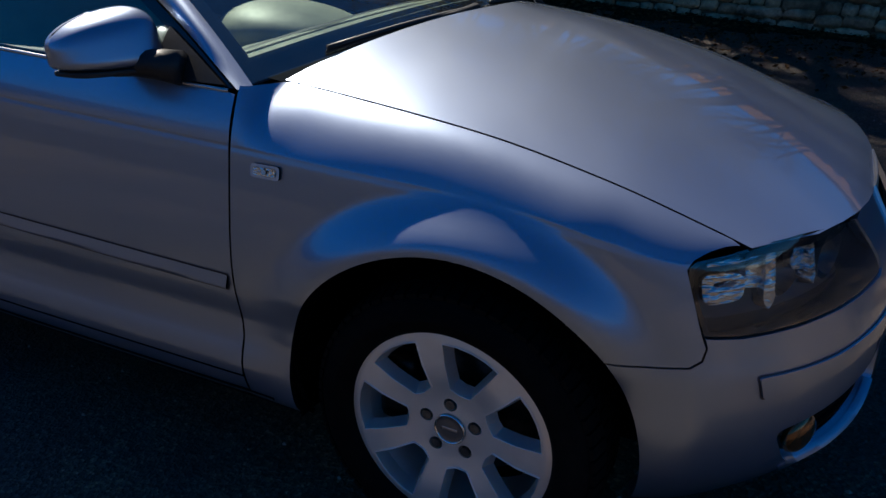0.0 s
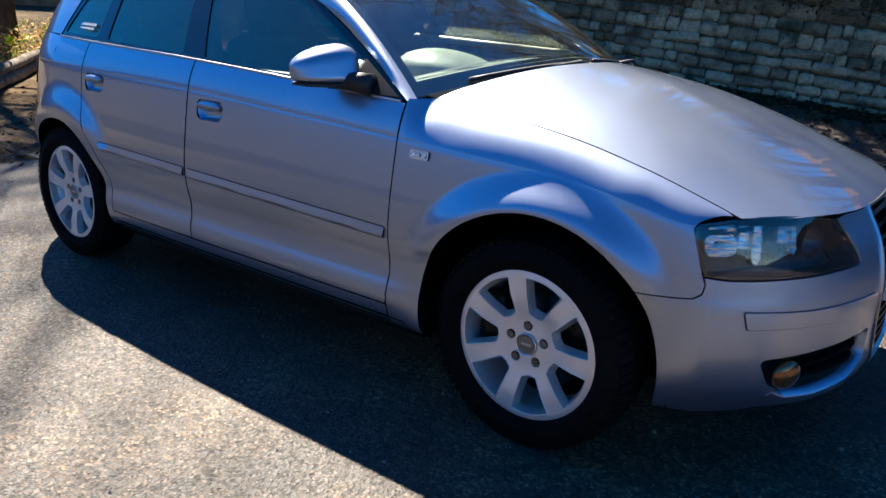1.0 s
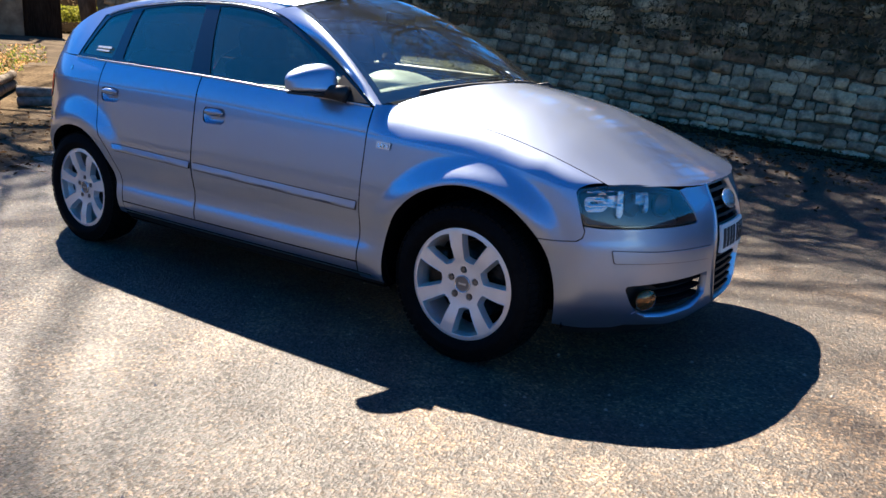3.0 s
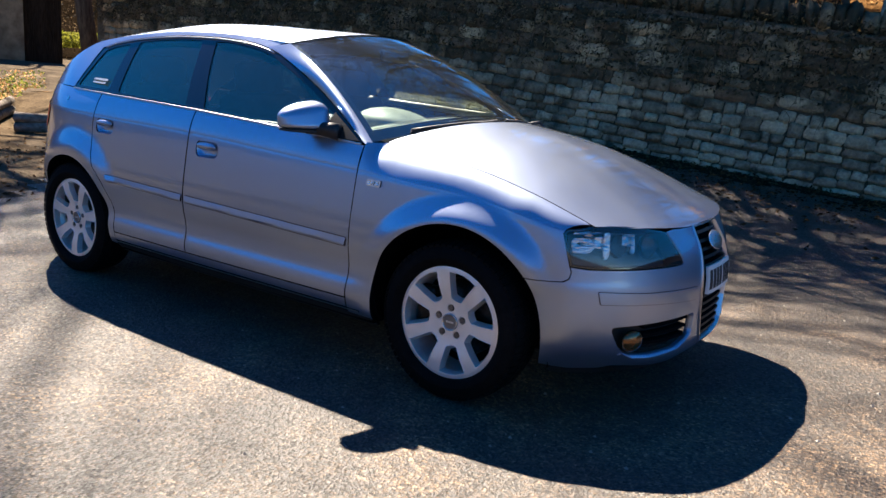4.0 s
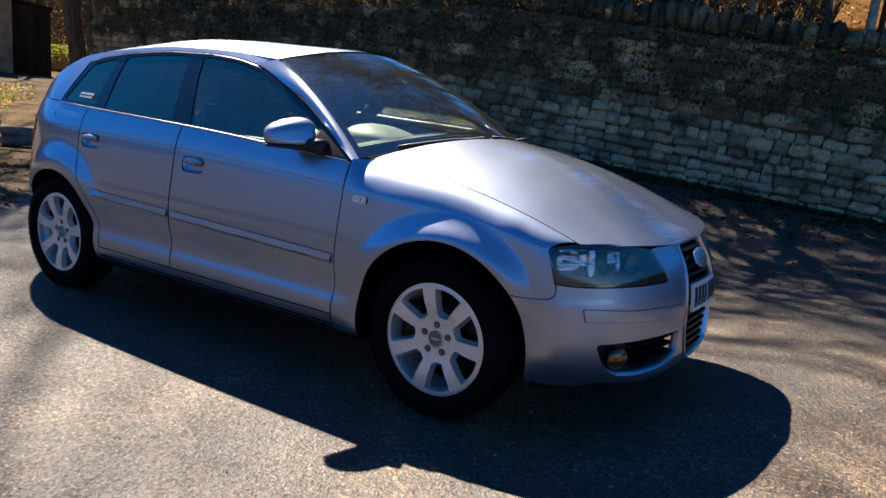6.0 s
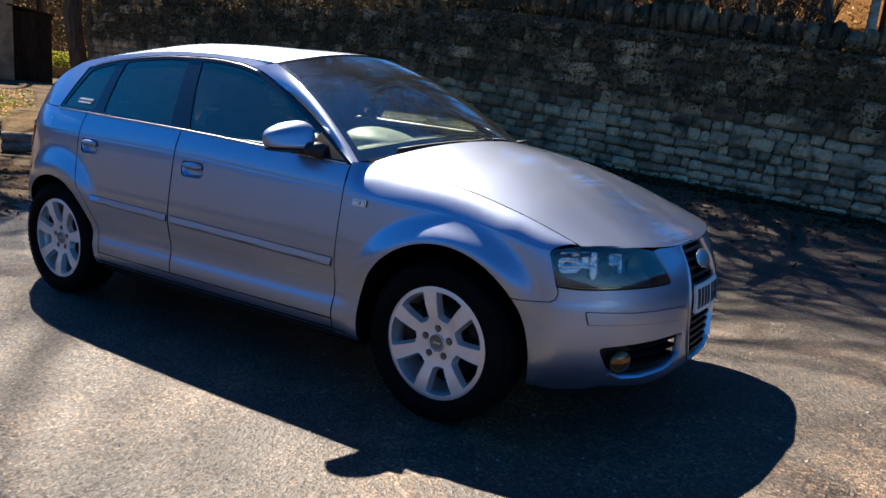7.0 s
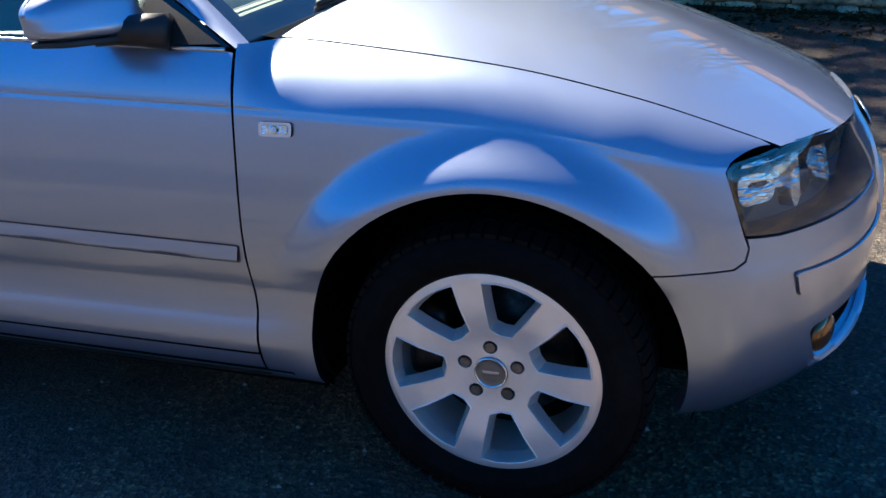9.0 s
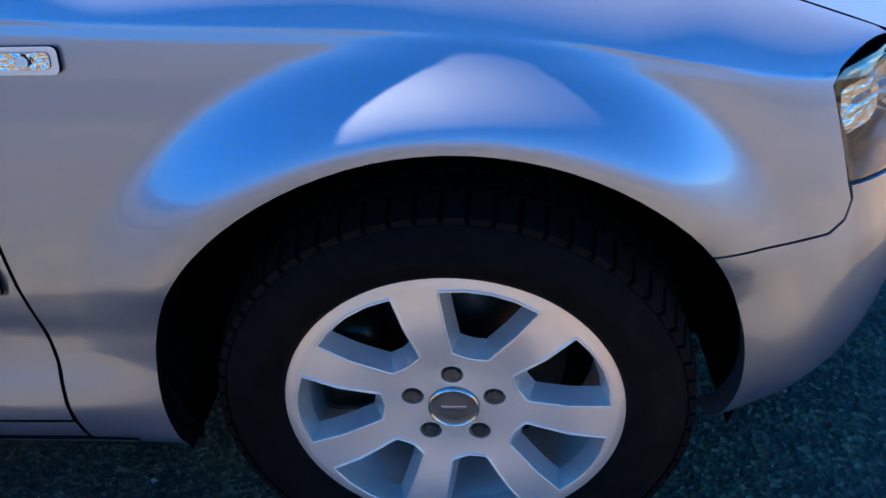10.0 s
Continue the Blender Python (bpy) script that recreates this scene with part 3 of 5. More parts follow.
LAMP = [(0.474, 0.619), (0.437, 0.700), (0.434, 0.733), (0.446, 0.744), (0.528, 0.758), (0.600, 0.764), (0.680, 0.763), (0.800, 0.752), (0.956, 0.731),
        (1.010, 0.690), (1.060, 0.645), (1.082, 0.618), (1.070, 0.612), (0.930, 0.611), (0.780, 0.611), (0.640, 0.612), (0.545, 0.613)]
for mirror in (False, True):
    # front wing
    loop = [(-0.516, 0.232)] + [(-0.498 - 0.018 * (0.93 - z) / 0.63, z) for z in (0.32, 0.5, 0.7, 0.85)] + [(-0.498, crease_z(-0.5) + 0.06), (-0.498, top_v(-0.498))]
    loop += span(-0.47, 0.50, 26, top_v)
    loop += [(0.520, top_v(0.52) - 0.02), (0.440, 0.748), (0.430, 0.730), (0.469, 0.617), (0.478, 0.597), (0.472, 0.575), (0.452, 0.562), (0.40, 0.556), (0.35, 0.554)]
    loop += [p for p in arc(0, HUB, ARCH, 38.4, 192, 40)]
    wing = panel("front_wing", [loop], wing_skin, 0.0125, PAINT, car, "silver-lilac front wing with a flared wheel arch", lines=crease_lines(-0.6, 0.55), mirror=mirror)
    # side indicator on the wing
    badge = panel("side_indicator", [rounded([(-0.446, 0.789), (-0.376, 0.787), (-0.374, 0.815), (-0.444, 0.817)], 0.008)], wing_skin, 0.01, INDICATOR, wing, "small clear side indicator in a bright surround", hem=0.006, mirror=mirror, push=0.006)
    panel("lens", [rounded([(-0.438, 0.794), (-0.383, 0.793), (-0.382, 0.810), (-0.437, 0.811)], 0.006)], wing_skin, 0.006, FACETS, wing, "clear faceted lens", hem=0.004, mirror=mirror, push=0.008)
    panel("bulb", [arc(-0.409, 0.802, 0.006, 0, 345, 12)], wing_skin, 0.01, PLATE, wing, hem=0.004, mirror=mirror, push=0.011)

    # front door
    loop = [(-0.523, 0.304)] + [(-0.503 - 0.018 * (0.93 - z) / 0.63, z) for z in (0.4, 0.6, 0.8)] + [(-0.503, top_v(-0.503) - 0.004)]
    loop += span(-0.53, -1.55, 20, top_v) + [(-1.566, top_v(-1.566)), (-1.570, 0.85), (-1.574, 0.60), (-1.570, 0.42), (-1.560, 0.304)]
    door = panel("front_door", [loop, handle_hole(-1.432, 0.828)], door_skin, 0.034, PAINT, car, "silver-lilac front door", lines=crease_lines(-0.4, -1.7) + level_lines(-0.4, -1.7, 0.325, 0.34, 0.352, 0.365, 0.378, 0.39, 0.41), mirror=mirror)
    # painted contact shade, a dark margin showing round the moulding
    panel("moulding_contact_shade", [rounded([(-0.526, 0.5205), (-1.563, 0.5505), (-1.563, 0.591), (-0.5215, 0.563)], 0.008)], door_skin, 0.03, RECESS_SHADE, door, hem=0, mirror=mirror, push=0.0008)
    panel("moulding", [rounded([(-0.529, 0.524), (-1.562, 0.554), (-1.562, 0.588), (-0.524, 0.560)], 0.006)], strip_on(((-0.529, 0.524), (-1.562, 0.554)), ((-0.524, 0.560), (-1.562, 0.588))), 0.009, PAINT, door, "body-coloured rubbing strip", hem=0.006, mirror=mirror)
    # rear door
    round_arch = [p for p in arc(-WHEELBASE, HUB, 0.415, 0, 52, 14)]
    loop = [(-1.568, 0.304), (-1.578, 0.42), (-1.582, 0.60), (-1.578, 0.85), (-1.574, top_v(-1.574))] + span(-1.60, -2.38, 16, top_v)
    loop += [(-2.385, 0.86), (-2.375, 0.78), (-2.345, 0.69)] + list(reversed(round_arch)) + [(-2.165, 0.304)]
    rear = panel("rear_door", [loop, handle_hole(-2.275, 0.861)], door_skin, 0.036, PAINT, car, "silver-lilac rear door", lines=crease_lines(-1.5, -2.5) + level_lines(-1.5, -2.3, 0.325, 0.34, 0.352, 0.365, 0.378, 0.39, 0.41), mirror=mirror)
    panel("moulding_contact_shade", [rounded([(-1.587, 0.5515), (-2.202, 0.5685), (-2.223, 0.609), (-1.587, 0.592)], 0.008)], door_skin, 0.03, RECESS_SHADE, rear, hem=0, mirror=mirror, push=0.0008)
    panel("moulding", [rounded([(-1.588, 0.555), (-2.20, 0.572), (-2.22, 0.606), (-1.588, 0.589)], 0.006)], strip_on(((-1.588, 0.555), (-2.20, 0.572)), ((-1.588, 0.589), (-2.22, 0.606))), 0.009, PAINT, rear, "body-coloured rubbing strip", hem=0.006, mirror=mirror)
    # rear quarter
    loop = [(-2.171, 0.232), (-2.171, 0.304)] + [(x - 0.006, z) for x, z in round_arch] + [(-2.351, 0.69), (-2.381, 0.78), (-2.391, 0.86), (-2.388, top_v(-2.388))]
    loop += span(-2.42, -3.18, 16, top_v) + [(-3.18, 0.86), (-3.10, 0.78), (-3.10, 0.60), (-3.02, 0.57), (-2.93, 0.556)] + list(reversed(arc(-WHEELBASE, HUB, 0.360, -12, 139, 36)))
    quarter = panel("rear_quarter", [loop], door_skin, 0.022, PAINT, car, "silver-lilac rear quarter with a flared arch", lines=crease_lines(-2.2, -3.3), mirror=mirror)
    # small satin disc on the right quarter, below the window line
    panel("bright_dot", [arc(-2.70, 0.985, 0.013, 0, 345, 12)], door_skin, 0.01, SATIN, quarter, hem=0.003, mirror=mirror, push=0.002) if not mirror else None
    # rear bumper corner
    loop = [(-2.936, 0.550), (-3.02, 0.563), (-3.10, 0.592), (-3.45, 0.60), (-4.34, 0.60), (-4.34, 0.24), (-3.4, 0.22)] + list(reversed(arc(-WHEELBASE, HUB, 0.360, 140, 194, 14)))
    panel("rear_bumper", [loop], flank, 0.05, PAINT, car, mirror=mirror)
    panel("tail_lamp", [rounded([(-2.975, 0.80), (-2.94, 0.920), (-3.06, 0.938), (-3.55, 0.93), (-3.55, 0.80), (-3.2, 0.785)], 0.03)], flank, 0.04, RED_LENS, car, "red tail lamp", mirror=mirror, push=0.004)
    panel("tail_panel", [[(-3.19, 0.60), (-3.19, 0.94), (-4.34, 0.94), (-4.34, 0.60)]], flank, 0.06, PAINT, car, mirror=mirror, push=-0.012)
    # sill
    loop = [(-0.522, 0.298), (-2.168, 0.298), (-2.168, 0.258), (-0.522, 0.258)]
    sill = panel("sill", [loop], flank, 0.03, PAINT, car, "silver-lilac sill with a black lower edge", mirror=mirror)
    panel("sill_edge", [[(-0.39, 0.250), (-2.19, 0.250), (-2.19, 0.185), (-0.39, 0.185)]], flank, 0.03, BLACK, sill, "black plastic sill edge", mirror=mirror, push=-0.006)
    panel("sill_bead", [[(-0.45, 0.2545), (-2.18, 0.2545), (-2.18, 0.2485), (-0.45, 0.2485)]], flank, 0.02, SATIN, sill, "thin bright bead", hem=0.006, mirror=mirror, push=0.004)
    # near-black inner skin that puts shade behind the gaps
    loop = [(-0.36, 0.20), (-0.40, 0.42), (-0.33, 0.62), (-0.2, 0.74), (-0.25, 0.74), (-0.50, 0.81)] + span(-0.52, -2.45, 10, lambda s: crease_z(s) + 0.09) + [(-2.40, 0.72), (-2.2, 0.55), (-2.15, 0.20)]
    panel("inner_skin", [loop], door_skin, 0.07, LINER_SHADE, car, hem=0, mirror=mirror, push=-0.026)

    # glazed side
    lift = cabin
    edge = [(-0.512, 0.953), (-0.697, 1.063), (-0.884, 1.160), (-1.073, 1.241), (-1.271, 1.312), (-1.448, 1.343), (-1.664, 1.358), (-1.90, 1.360), (-2.272, 1.336), (-2.49, 1.303), (-2.605, 1.268)]
    top_edge = curve(*edge)
    edge = [(-0.512 - (2.605 - 0.512) * k / 40, top_edge(-0.512 - (2.605 - 0.512) * k / 40)) for k in range(41)]
    base = [(-2.690, 1.046), (-2.22, 1.031), (-1.56, 1.006), (-1.0, 0.974)]
    dlo = edge + base
    front_pane = [(-0.640, 0.968), (-0.600, 0.985)] + [(x - 0.015, z - 0.016) for x, z in edge[4:20]] + [(x, top_edge(x) - 0.016) for x in (-1.50, -1.56, -1.62)] + [(-1.680, 1.338), (-1.628, 1.22), (-1.528, 1.014), (-1.0, 0.984)]
    mid_pane = rounded([(-1.668, 1.020), (-1.785, 1.341)] + [(x, top_edge(x) - 0.017) for x in (-1.84, -1.92, -2.0, -2.08, -2.16, -2.23)] + [(-2.287, 1.314), (-2.282, 1.24), (-2.254, 1.042)], 0.018)
    last_pane = rounded([(-2.345, 1.048), (-2.355, 1.22), (-2.362, 1.303), (-2.43, 1.293), (-2.50, 1.278), (-2.565, 1.258), (-2.664, 1.058)], 0.022)
    frame_part = panel("window_frame", [dlo, front_pane, mid_pane, last_pane], lift, 0.05, GLOSS_BLACK, car, "gloss black window frame", hem=0.02, mirror=mirror, push=-0.003)
    for loop in (front_pane, mid_pane, last_pane):
        pane = panel("side_window", [loop], lift, 0.06, SIDE_GLASS, car, "tinted side window", hem=0, mirror=mirror, push=-0.007)
        pane.visible_shadow = False
    if not mirror:
        for z0, z1, x1 in ((1.078, 1.086, -2.395), (1.094, 1.104, -2.385)):
            panel("window_sticker", [[(-2.525, z0), (x1, z0 - 0.004), (x1, z1 - 0.002), (-2.515, z1)]], lift, 0.03, PLATE, car, "small pale paper sticker", hem=0, push=0.002)
    # bright line under the windows
    path = [Vector(cabin(x, belt_z(x) + 0.002)) for x in [-0.52 - 2.165 * k / 40 for k in range(41)]]
    flip = -1 if mirror else 1
    v, f = tube_data([(p.x, (p.y - 0.002) * flip, p.z) for p in path], 0.0045, 6)
    part_of(mesh_object("window_trim", v, f, SATIN), car, "thin bright trim line")
    path = [Vector(cabin(x, top_edge(x) - 0.004)) for x in [-1.24 - 1.33 * k / 32 for k in range(33)]]
    v, f = tube_data([(p.x, (p.y - 0.003) * flip, p.z) for p in path], 0.003, 6)
    part_of(mesh_object("window_trim", v, f, SATIN), car, "thin bright trim line")
    # roof rail and rear pillar
    gap = [(x, z + 0.004) for x, z in edge]
    rail = [(x, rail_z(x)) for x in [-1.20 - 1.48 * k / 27 for k in range(28)]]
    loop = rail + [(-2.72, 1.288), (-2.77, 1.266), (-2.82, 1.242), (-2.87, 1.215), (-2.91, 1.192), (-2.95, 1.166), (-2.99, 1.140), (-3.03, 1.112), (-3.10, 1.068)] + [(-2.9, belt_z(-2.9) + 0.001), (-2.694, 1.045)] + list(reversed(gap[15:]))
    panel("roof_side", [loop], lift, 0.04, PAINT, car, "body-coloured roof rail and rear pillar", mirror=mirror)
    # windscreen pillar
    n, verts, faces, normals = 24, [], [], []
    front_edge = curve(*[(z, x) for x, z in edge[:20]])
    for k in range(n + 1):
        w = -0.02 + 1.02 * k / n
        q = Vector(screen(-1.0, w))
        z = 0.955 + (1.322 - 0.955) * w
        p = Vector(cabin(front_edge(z) + 0.004, z + 0.003))
        for j in range(7):
            t = j / 6
            out = Vector((0.25, -0.75, 0.6)).normalized() * 0.016 * 4 * t * (1 - t) * (1 - ramp(0.55, 1.0, w)) * ramp(-0.05, 0.30, w)
            a = p.lerp(q, t) + out
            verts.append((a.x, a.y * flip, a.z))
    for k in range(n):
        for j in range(6):
            a = k * 7 + j
            quad = (a, a + 1, a + 8, a + 7)
            faces.append(quad if not mirror else tuple(reversed(quad)))
    part_of(mesh_object("windscreen_pillar", verts, faces, PAINT), car, "body-coloured windscreen pillar")
    # black mirror foot on the window's front corner
    panel("mirror_foot", [[(-0.532, 0.956), (-0.62, 1.008), (-0.712, 1.058), (-0.735, 0.972), (-0.66, 0.957)]], lift, 0.03, BLACK, car, "black mirror mounting", mirror=mirror, push=0.006)

    # headlamp
    lamp_part = part_of(new("headlamp"), car, "clear headlamp with a dark housing")
    lens = panel("lens", [LAMP], flank, 0.03, LENS, lamp_part, "clear glass cover", hem=0, mirror=mirror, push=-0.002)
    lens.visible_shadow = False
    cx, cz = 0.75, 0.685
    inner = [(cx + (s - cx) * 0.97, cz + (z - cz) * 0.95) for s, z in LAMP]
    panel("surround", [LAMP, inner], flank, 0.03, GLOSS_BLACK, lamp_part, "black edge seal", hem=0.08, mirror=mirror, push=-0.003, edge="same")
    panel("housing", [LAMP], flank, 0.04, HOUSING, lamp_part, hem=0, mirror=mirror, push=-0.085)
    for s, z, r, mat in ((0.528, 0.694, 0.036, CHROME), (0.665, 0.690, 0.050, SMOKED), (0.845, 0.680, 0.050, SMOKED)):
        p = Vector(flank(s, z))
        x, y, ix, iy = outline(s)
        ahead = Vector((-ix * 0.55 + 0.75, -iy * 0.55, 0.0)).normalized()
        place = p + Vector((ix, iy, 0)) * 0.045
        bm = bmesh.new()
        bmesh.ops.create_uvsphere(bm, u_segments=20, v_segments=10, radius=r)
        bmesh.ops.delete(bm, geom=[q for q in bm.verts if q.co.z > 0.2 * r], context="VERTS")
        turn = ahead.to_track_quat("Z", "Y").to_matrix().to_4x4()
        bmesh.ops.transform(bm, matrix=Matrix.Diagonal((1, flip, 1, 1)) @ Matrix.Translation(place) @ turn @ Matrix.Diagonal((1, 1, 0.7, 1)), verts=bm.verts)
        part("reflector", bm, mat, lamp_part)
    for s, z0, z1, w in ((0.618, 0.642, 0.752, 0.014), (0.748, 0.662, 0.748, 0.011)):
        panel("fin", [rounded([(s - w, z0 + 0.018), (s, z0), (s + w, z0 + 0.018), (s + w * 0.7, z1), (s - w, z1)], 0.006)], flank, 0.02, REFLECTOR, lamp_part, "bright vertical fin", hem=0.03, mirror=mirror, push=-0.022, edge="same")
    panel("indicator_bezel", [rounded([(0.474, 0.664), (0.560, 0.668), (0.562, 0.712), (0.520, 0.722), (0.464, 0.718)], 0.022), [(0.518 + 0.026 * math.cos(a), 0.700 + 0.0055 * math.sin(a)) for a in [6.283 * k / 20 for k in range(20)]]], flank, 0.012, REFLECTOR, lamp_part, "bright indicator reflector", hem=0.02, mirror=mirror, push=-0.026, edge="same")
    panel("bezel_bar", [rounded([(0.470, 0.733), (0.580, 0.742), (0.586, 0.752), (0.474, 0.742)], 0.004)], flank, 0.012, REFLECTOR, lamp_part, hem=0.01, mirror=mirror, push=-0.02, edge="same")
    for s, z, w in ((0.586, 0.705, 0.020), (0.718, 0.716, 0.020)):
        panel("fin_box", [rounded([(s - w, z - 0.018), (s + w, z - 0.022), (s + w, z + 0.026), (s - w, z + 0.020)], 0.004)], flank, 0.015, REFLECTOR, lamp_part, "bright reflector beside the fin", hem=0.02, mirror=mirror, push=-0.032, edge="same")

    # door handles
    for at, door_part, zz in ((-1.432, door, 0.828), (-2.275, rear, 0.861)):
        panel("handle_recess", [handle_hole(at, zz)], handle_bowl(at, zz), 0.009, PAINT, door_part, "hollow behind the handle", hem=0, mirror=mirror)
        bm = bmesh.new()
        bmesh.ops.create_uvsphere(bm, u_segments=24, v_segments=12, radius=1.0)
        p = Vector(door_skin(at, zz + 0.013))
        bmesh.ops.transform(bm, matrix=Matrix.Translation((p.x, (p.y - 0.004) * flip, p.z)) @ Matrix.Diagonal((0.074, 0.016, 0.0185, 1)), verts=bm.verts)
        for q in bm.verts:
            q.co.x = p.x + (q.co.x - p.x) * (1 - 0.10 * abs(q.co.x - p.x) / 0.088)
        part("door_handle", bm, PAINT, door_part, "body-coloured bow handle")

    # wing mirror
    wing_mirror = new("wing_mirror")
    part_of(wing_mirror, car, "silver-lilac wing mirror on a black arm")
    for part_name, mat, words, low, high, shrink in (("housing", PAINT, "silver-lilac housing with a flat lower edge", 0.982, 1.112, 1.0), ("lower_cover", BLACK, "black lower cover", 0.972, 0.986, 0.88)):
        bm = bmesh.new()
        bmesh.ops.create_cube(bm, size=1.0)
        bmesh.ops.subdivide_edges(bm, edges=bm.edges[:], cuts=17 if part_name == "housing" else 9, use_grid_fill=True)
        for q in bm.verts:
            d = q.co * 2
            p = 3.0 if part_name == "housing" else 6.0
            n = (abs(d.x) ** p + abs(d.y) ** p + abs(d.z) ** p) ** (1 / p) or 1
            d = d / n * max(abs(d.x), abs(d.y), abs(d.z))
            out = (1 - d.y * shrink) / 2
            depth = 0.045 if d.x < 0 else 0.080 * (1 - 0.30 * out ** 2)
            top = high - (0.026 * out + 0.024 * out ** 3 if part_name == "housing" else 0.0)
            up = d.z if d.z > 0 or part_name != "housing" else -abs(d.z) ** 0.4
            z = low + (top - low) * (up + 1) / 2
            q.co = Vector((-0.775 + depth * d.x * shrink - 0.050 * out ** 2 - 0.26 * max(0.0, z - 1.0) * (1 if d.x > 0 else 0.3), (-0.764 - 0.208 * out) * flip, z))
        if mirror:
            bmesh.ops.reverse_faces(bm, faces=bm.faces[:])
        part(part_name, bm, mat, wing_mirror, words)
    bm = bmesh.new()
    box(bm, (0.006, 0.15, 0.070), (-0.827, -0.860 * flip, 1.034), 0.003)
    part("mirror_glass", bm, CHROME, wing_mirror)
    v, f = tube_data([(-0.640, -0.815 * flip, 0.985), (-0.70, -0.825 * flip, 0.990), (-0.745, -0.845 * flip, 0.990), (-0.775, -0.875 * flip, 0.985)], [0.036, 0.032, 0.026, 0.020], 12)
    part_of(mesh_object("arm", v, f, BLACK), wing_mirror, "black arm")

# bonnet
front = [(0.497, -0.724), (0.556, -0.641), (0.593, -0.582), (0.631, -0.483), (0.657, -0.395), (0.677, -0.293), (0.688, -0.207), (0.690, -0.121), (0.691, 0.0)]
right = [(x, -(seam_y(x) - 0.005)) for x in [-0.445 + 0.94 * k / 20 for k in range(20)]]
half = right + front
hood_back = [(-0.452 + 0.165 * (1 - t * t), 0.722 * t) for t in [1 - 2 * k / 24 for k in range(25)]]
loop = half + [(x, -y) for x, y in reversed(half[:-1])] + hood_back[1:-1]
panel("bonnet", [loop], bonnet, 0.045, PAINT, car, "silver-lilac bonnet, dusty, reflecting bare branches", hem=0.025)
# dark tray under the bonnet's edge
under = [(x * 0.97 - 0.02, y * 0.985) for x, y in loop]
panel("bonnet_liner", [under], bonnet, 0.12, LINER_SHADE, car, hem=0, push=-0.03)

# roof and windscreen
n, m, verts, faces = 30, 28, [], []
for i in range(n + 1):
    x = -1.165 - (2.69 - 1.165) * i / n
    for j in range(m + 1):
        t = -1 + 2 * j / m
        p, q = roof(x, t), screen(t, 1.0)
        k = max(0.0, 1 - i / 7) ** 2
        verts.append((x + (q[0] + 0.004 - x) * k, p[1] + (q[1] - p[1]) * k, p[2] + (q[2] + 0.004 - p[2]) * k))
faces = [(i * (m + 1) + j, (i + 1) * (m + 1) + j, (i + 1) * (m + 1) + j + 1, i * (m + 1) + j + 1) for i in range(n) for j in range(m)]
part_of(mesh_object("roof", verts, [tuple(reversed(f)) for f in faces], PAINT), car, "silver-lilac roof")
part_of(mesh_object("headlining", [(x, y * 0.985, z - 0.03) for x, y, z in verts], faces, material("headlining", (0.22, 0.22, 0.20), 0.9)), car)
n, verts, faces = 24, [], []
for i in range(n + 1):
    for j in range(n + 1):
        verts.append(screen(-1 + 2 * j / n, i / n))
faces = [(i * (n + 1) + j, i * (n + 1) + j + 1, (i + 1) * (n + 1) + j + 1, (i + 1) * (n + 1) + j) for i in range(n) for j in range(n)]
windscreen = part_of(mesh_object("windscreen", verts, faces, FRONT_GLASS), car, "raked windscreen reflecting bare branches")
# black ceramic edge behind the glass
n, border = 48, []
verts = [screen(-1 + 2 * j / n, i / n) for i in range(n + 1) for j in range(n + 1)]
for i in range(n):
    for j in range(n):
        if i < 4 or i == n - 1 or j in (0, n - 1):
            o = i * (n + 1) + j
            border.append((o, o + 1, o + n + 2, o + n + 1))
part_of(mesh_object("screen_border", [(x - 0.004, y, z - 0.006) for x, y, z in verts], border, GLOSS_BLACK), car, "black screen border")
# scuttle between bonnet and windscreen
verts, faces = [], []
for j in range(25):
    t = 0.955 * (-1 + 2 * j / 24)
    a, b = screen(t, 0.015), bonnet(-0.43 + 0.165 * (1 - t * t), 0.72 * t)
    verts += [(a[0], a[1], a[2] - 0.008), (b[0] + 0.01, b[1], b[2] - 0.030)]
faces = [(2 * j, 2 * j + 1, 2 * j + 3, 2 * j + 2) for j in range(24)]
part_of(mesh_object("scuttle", verts, faces, BLACK), car, "black scuttle panel")
for y0, y1, x0 in ((0.58, 0.02, -0.36), (-0.08, -0.60, -0.34)):
    wiper = new("wiper")
    part_of(wiper, car, "black wiper at rest")
    pts = []
    for k in range(9):
        t = (y0 + (y1 - y0) * k / 8) / 0.775
        p = Vector(screen(t, 0.012 + 0.01 * k / 8))
        pts.append((p.x + 0.006, p.y, p.z + 0.006))
    v, f = tube_data(pts, 0.007, 6)
    part_of(mesh_object("blade", v, f, BLACK), wiper)
    p = pts[4]
    v, f = tube_data([(x0 + 0.03, y0 * 0.9, bonnet(x0, y0 * 0.9)[2] - 0.005), (x0 + 0.03, (y0 * 0.9 + p[1]) / 2, p[2] + 0.006), p], [0.012, 0.009, 0.006], 6)
    part_of(mesh_object("arm", v, f, BLACK), wiper)

# front bumper, one sheet from wheel arch to wheel arch
F2 = 2 * FRONT_S
low = [(0.382, 0.222), (0.5, 0.212), (0.64, 0.214), (0.70, 0.226), (0.76, 0.222), (0.95, 0.205), (1.25, 0.203), (FRONT_S, 0.203)]
rise = arc(0, HUB, ARCH, -14, 37.7, 14)
seam = [(0.35, 0.5505), (0.40, 0.5525), (0.455, 0.5585), (0.476, 0.572), (0.482, 0.597), (0.476, 0.614)]
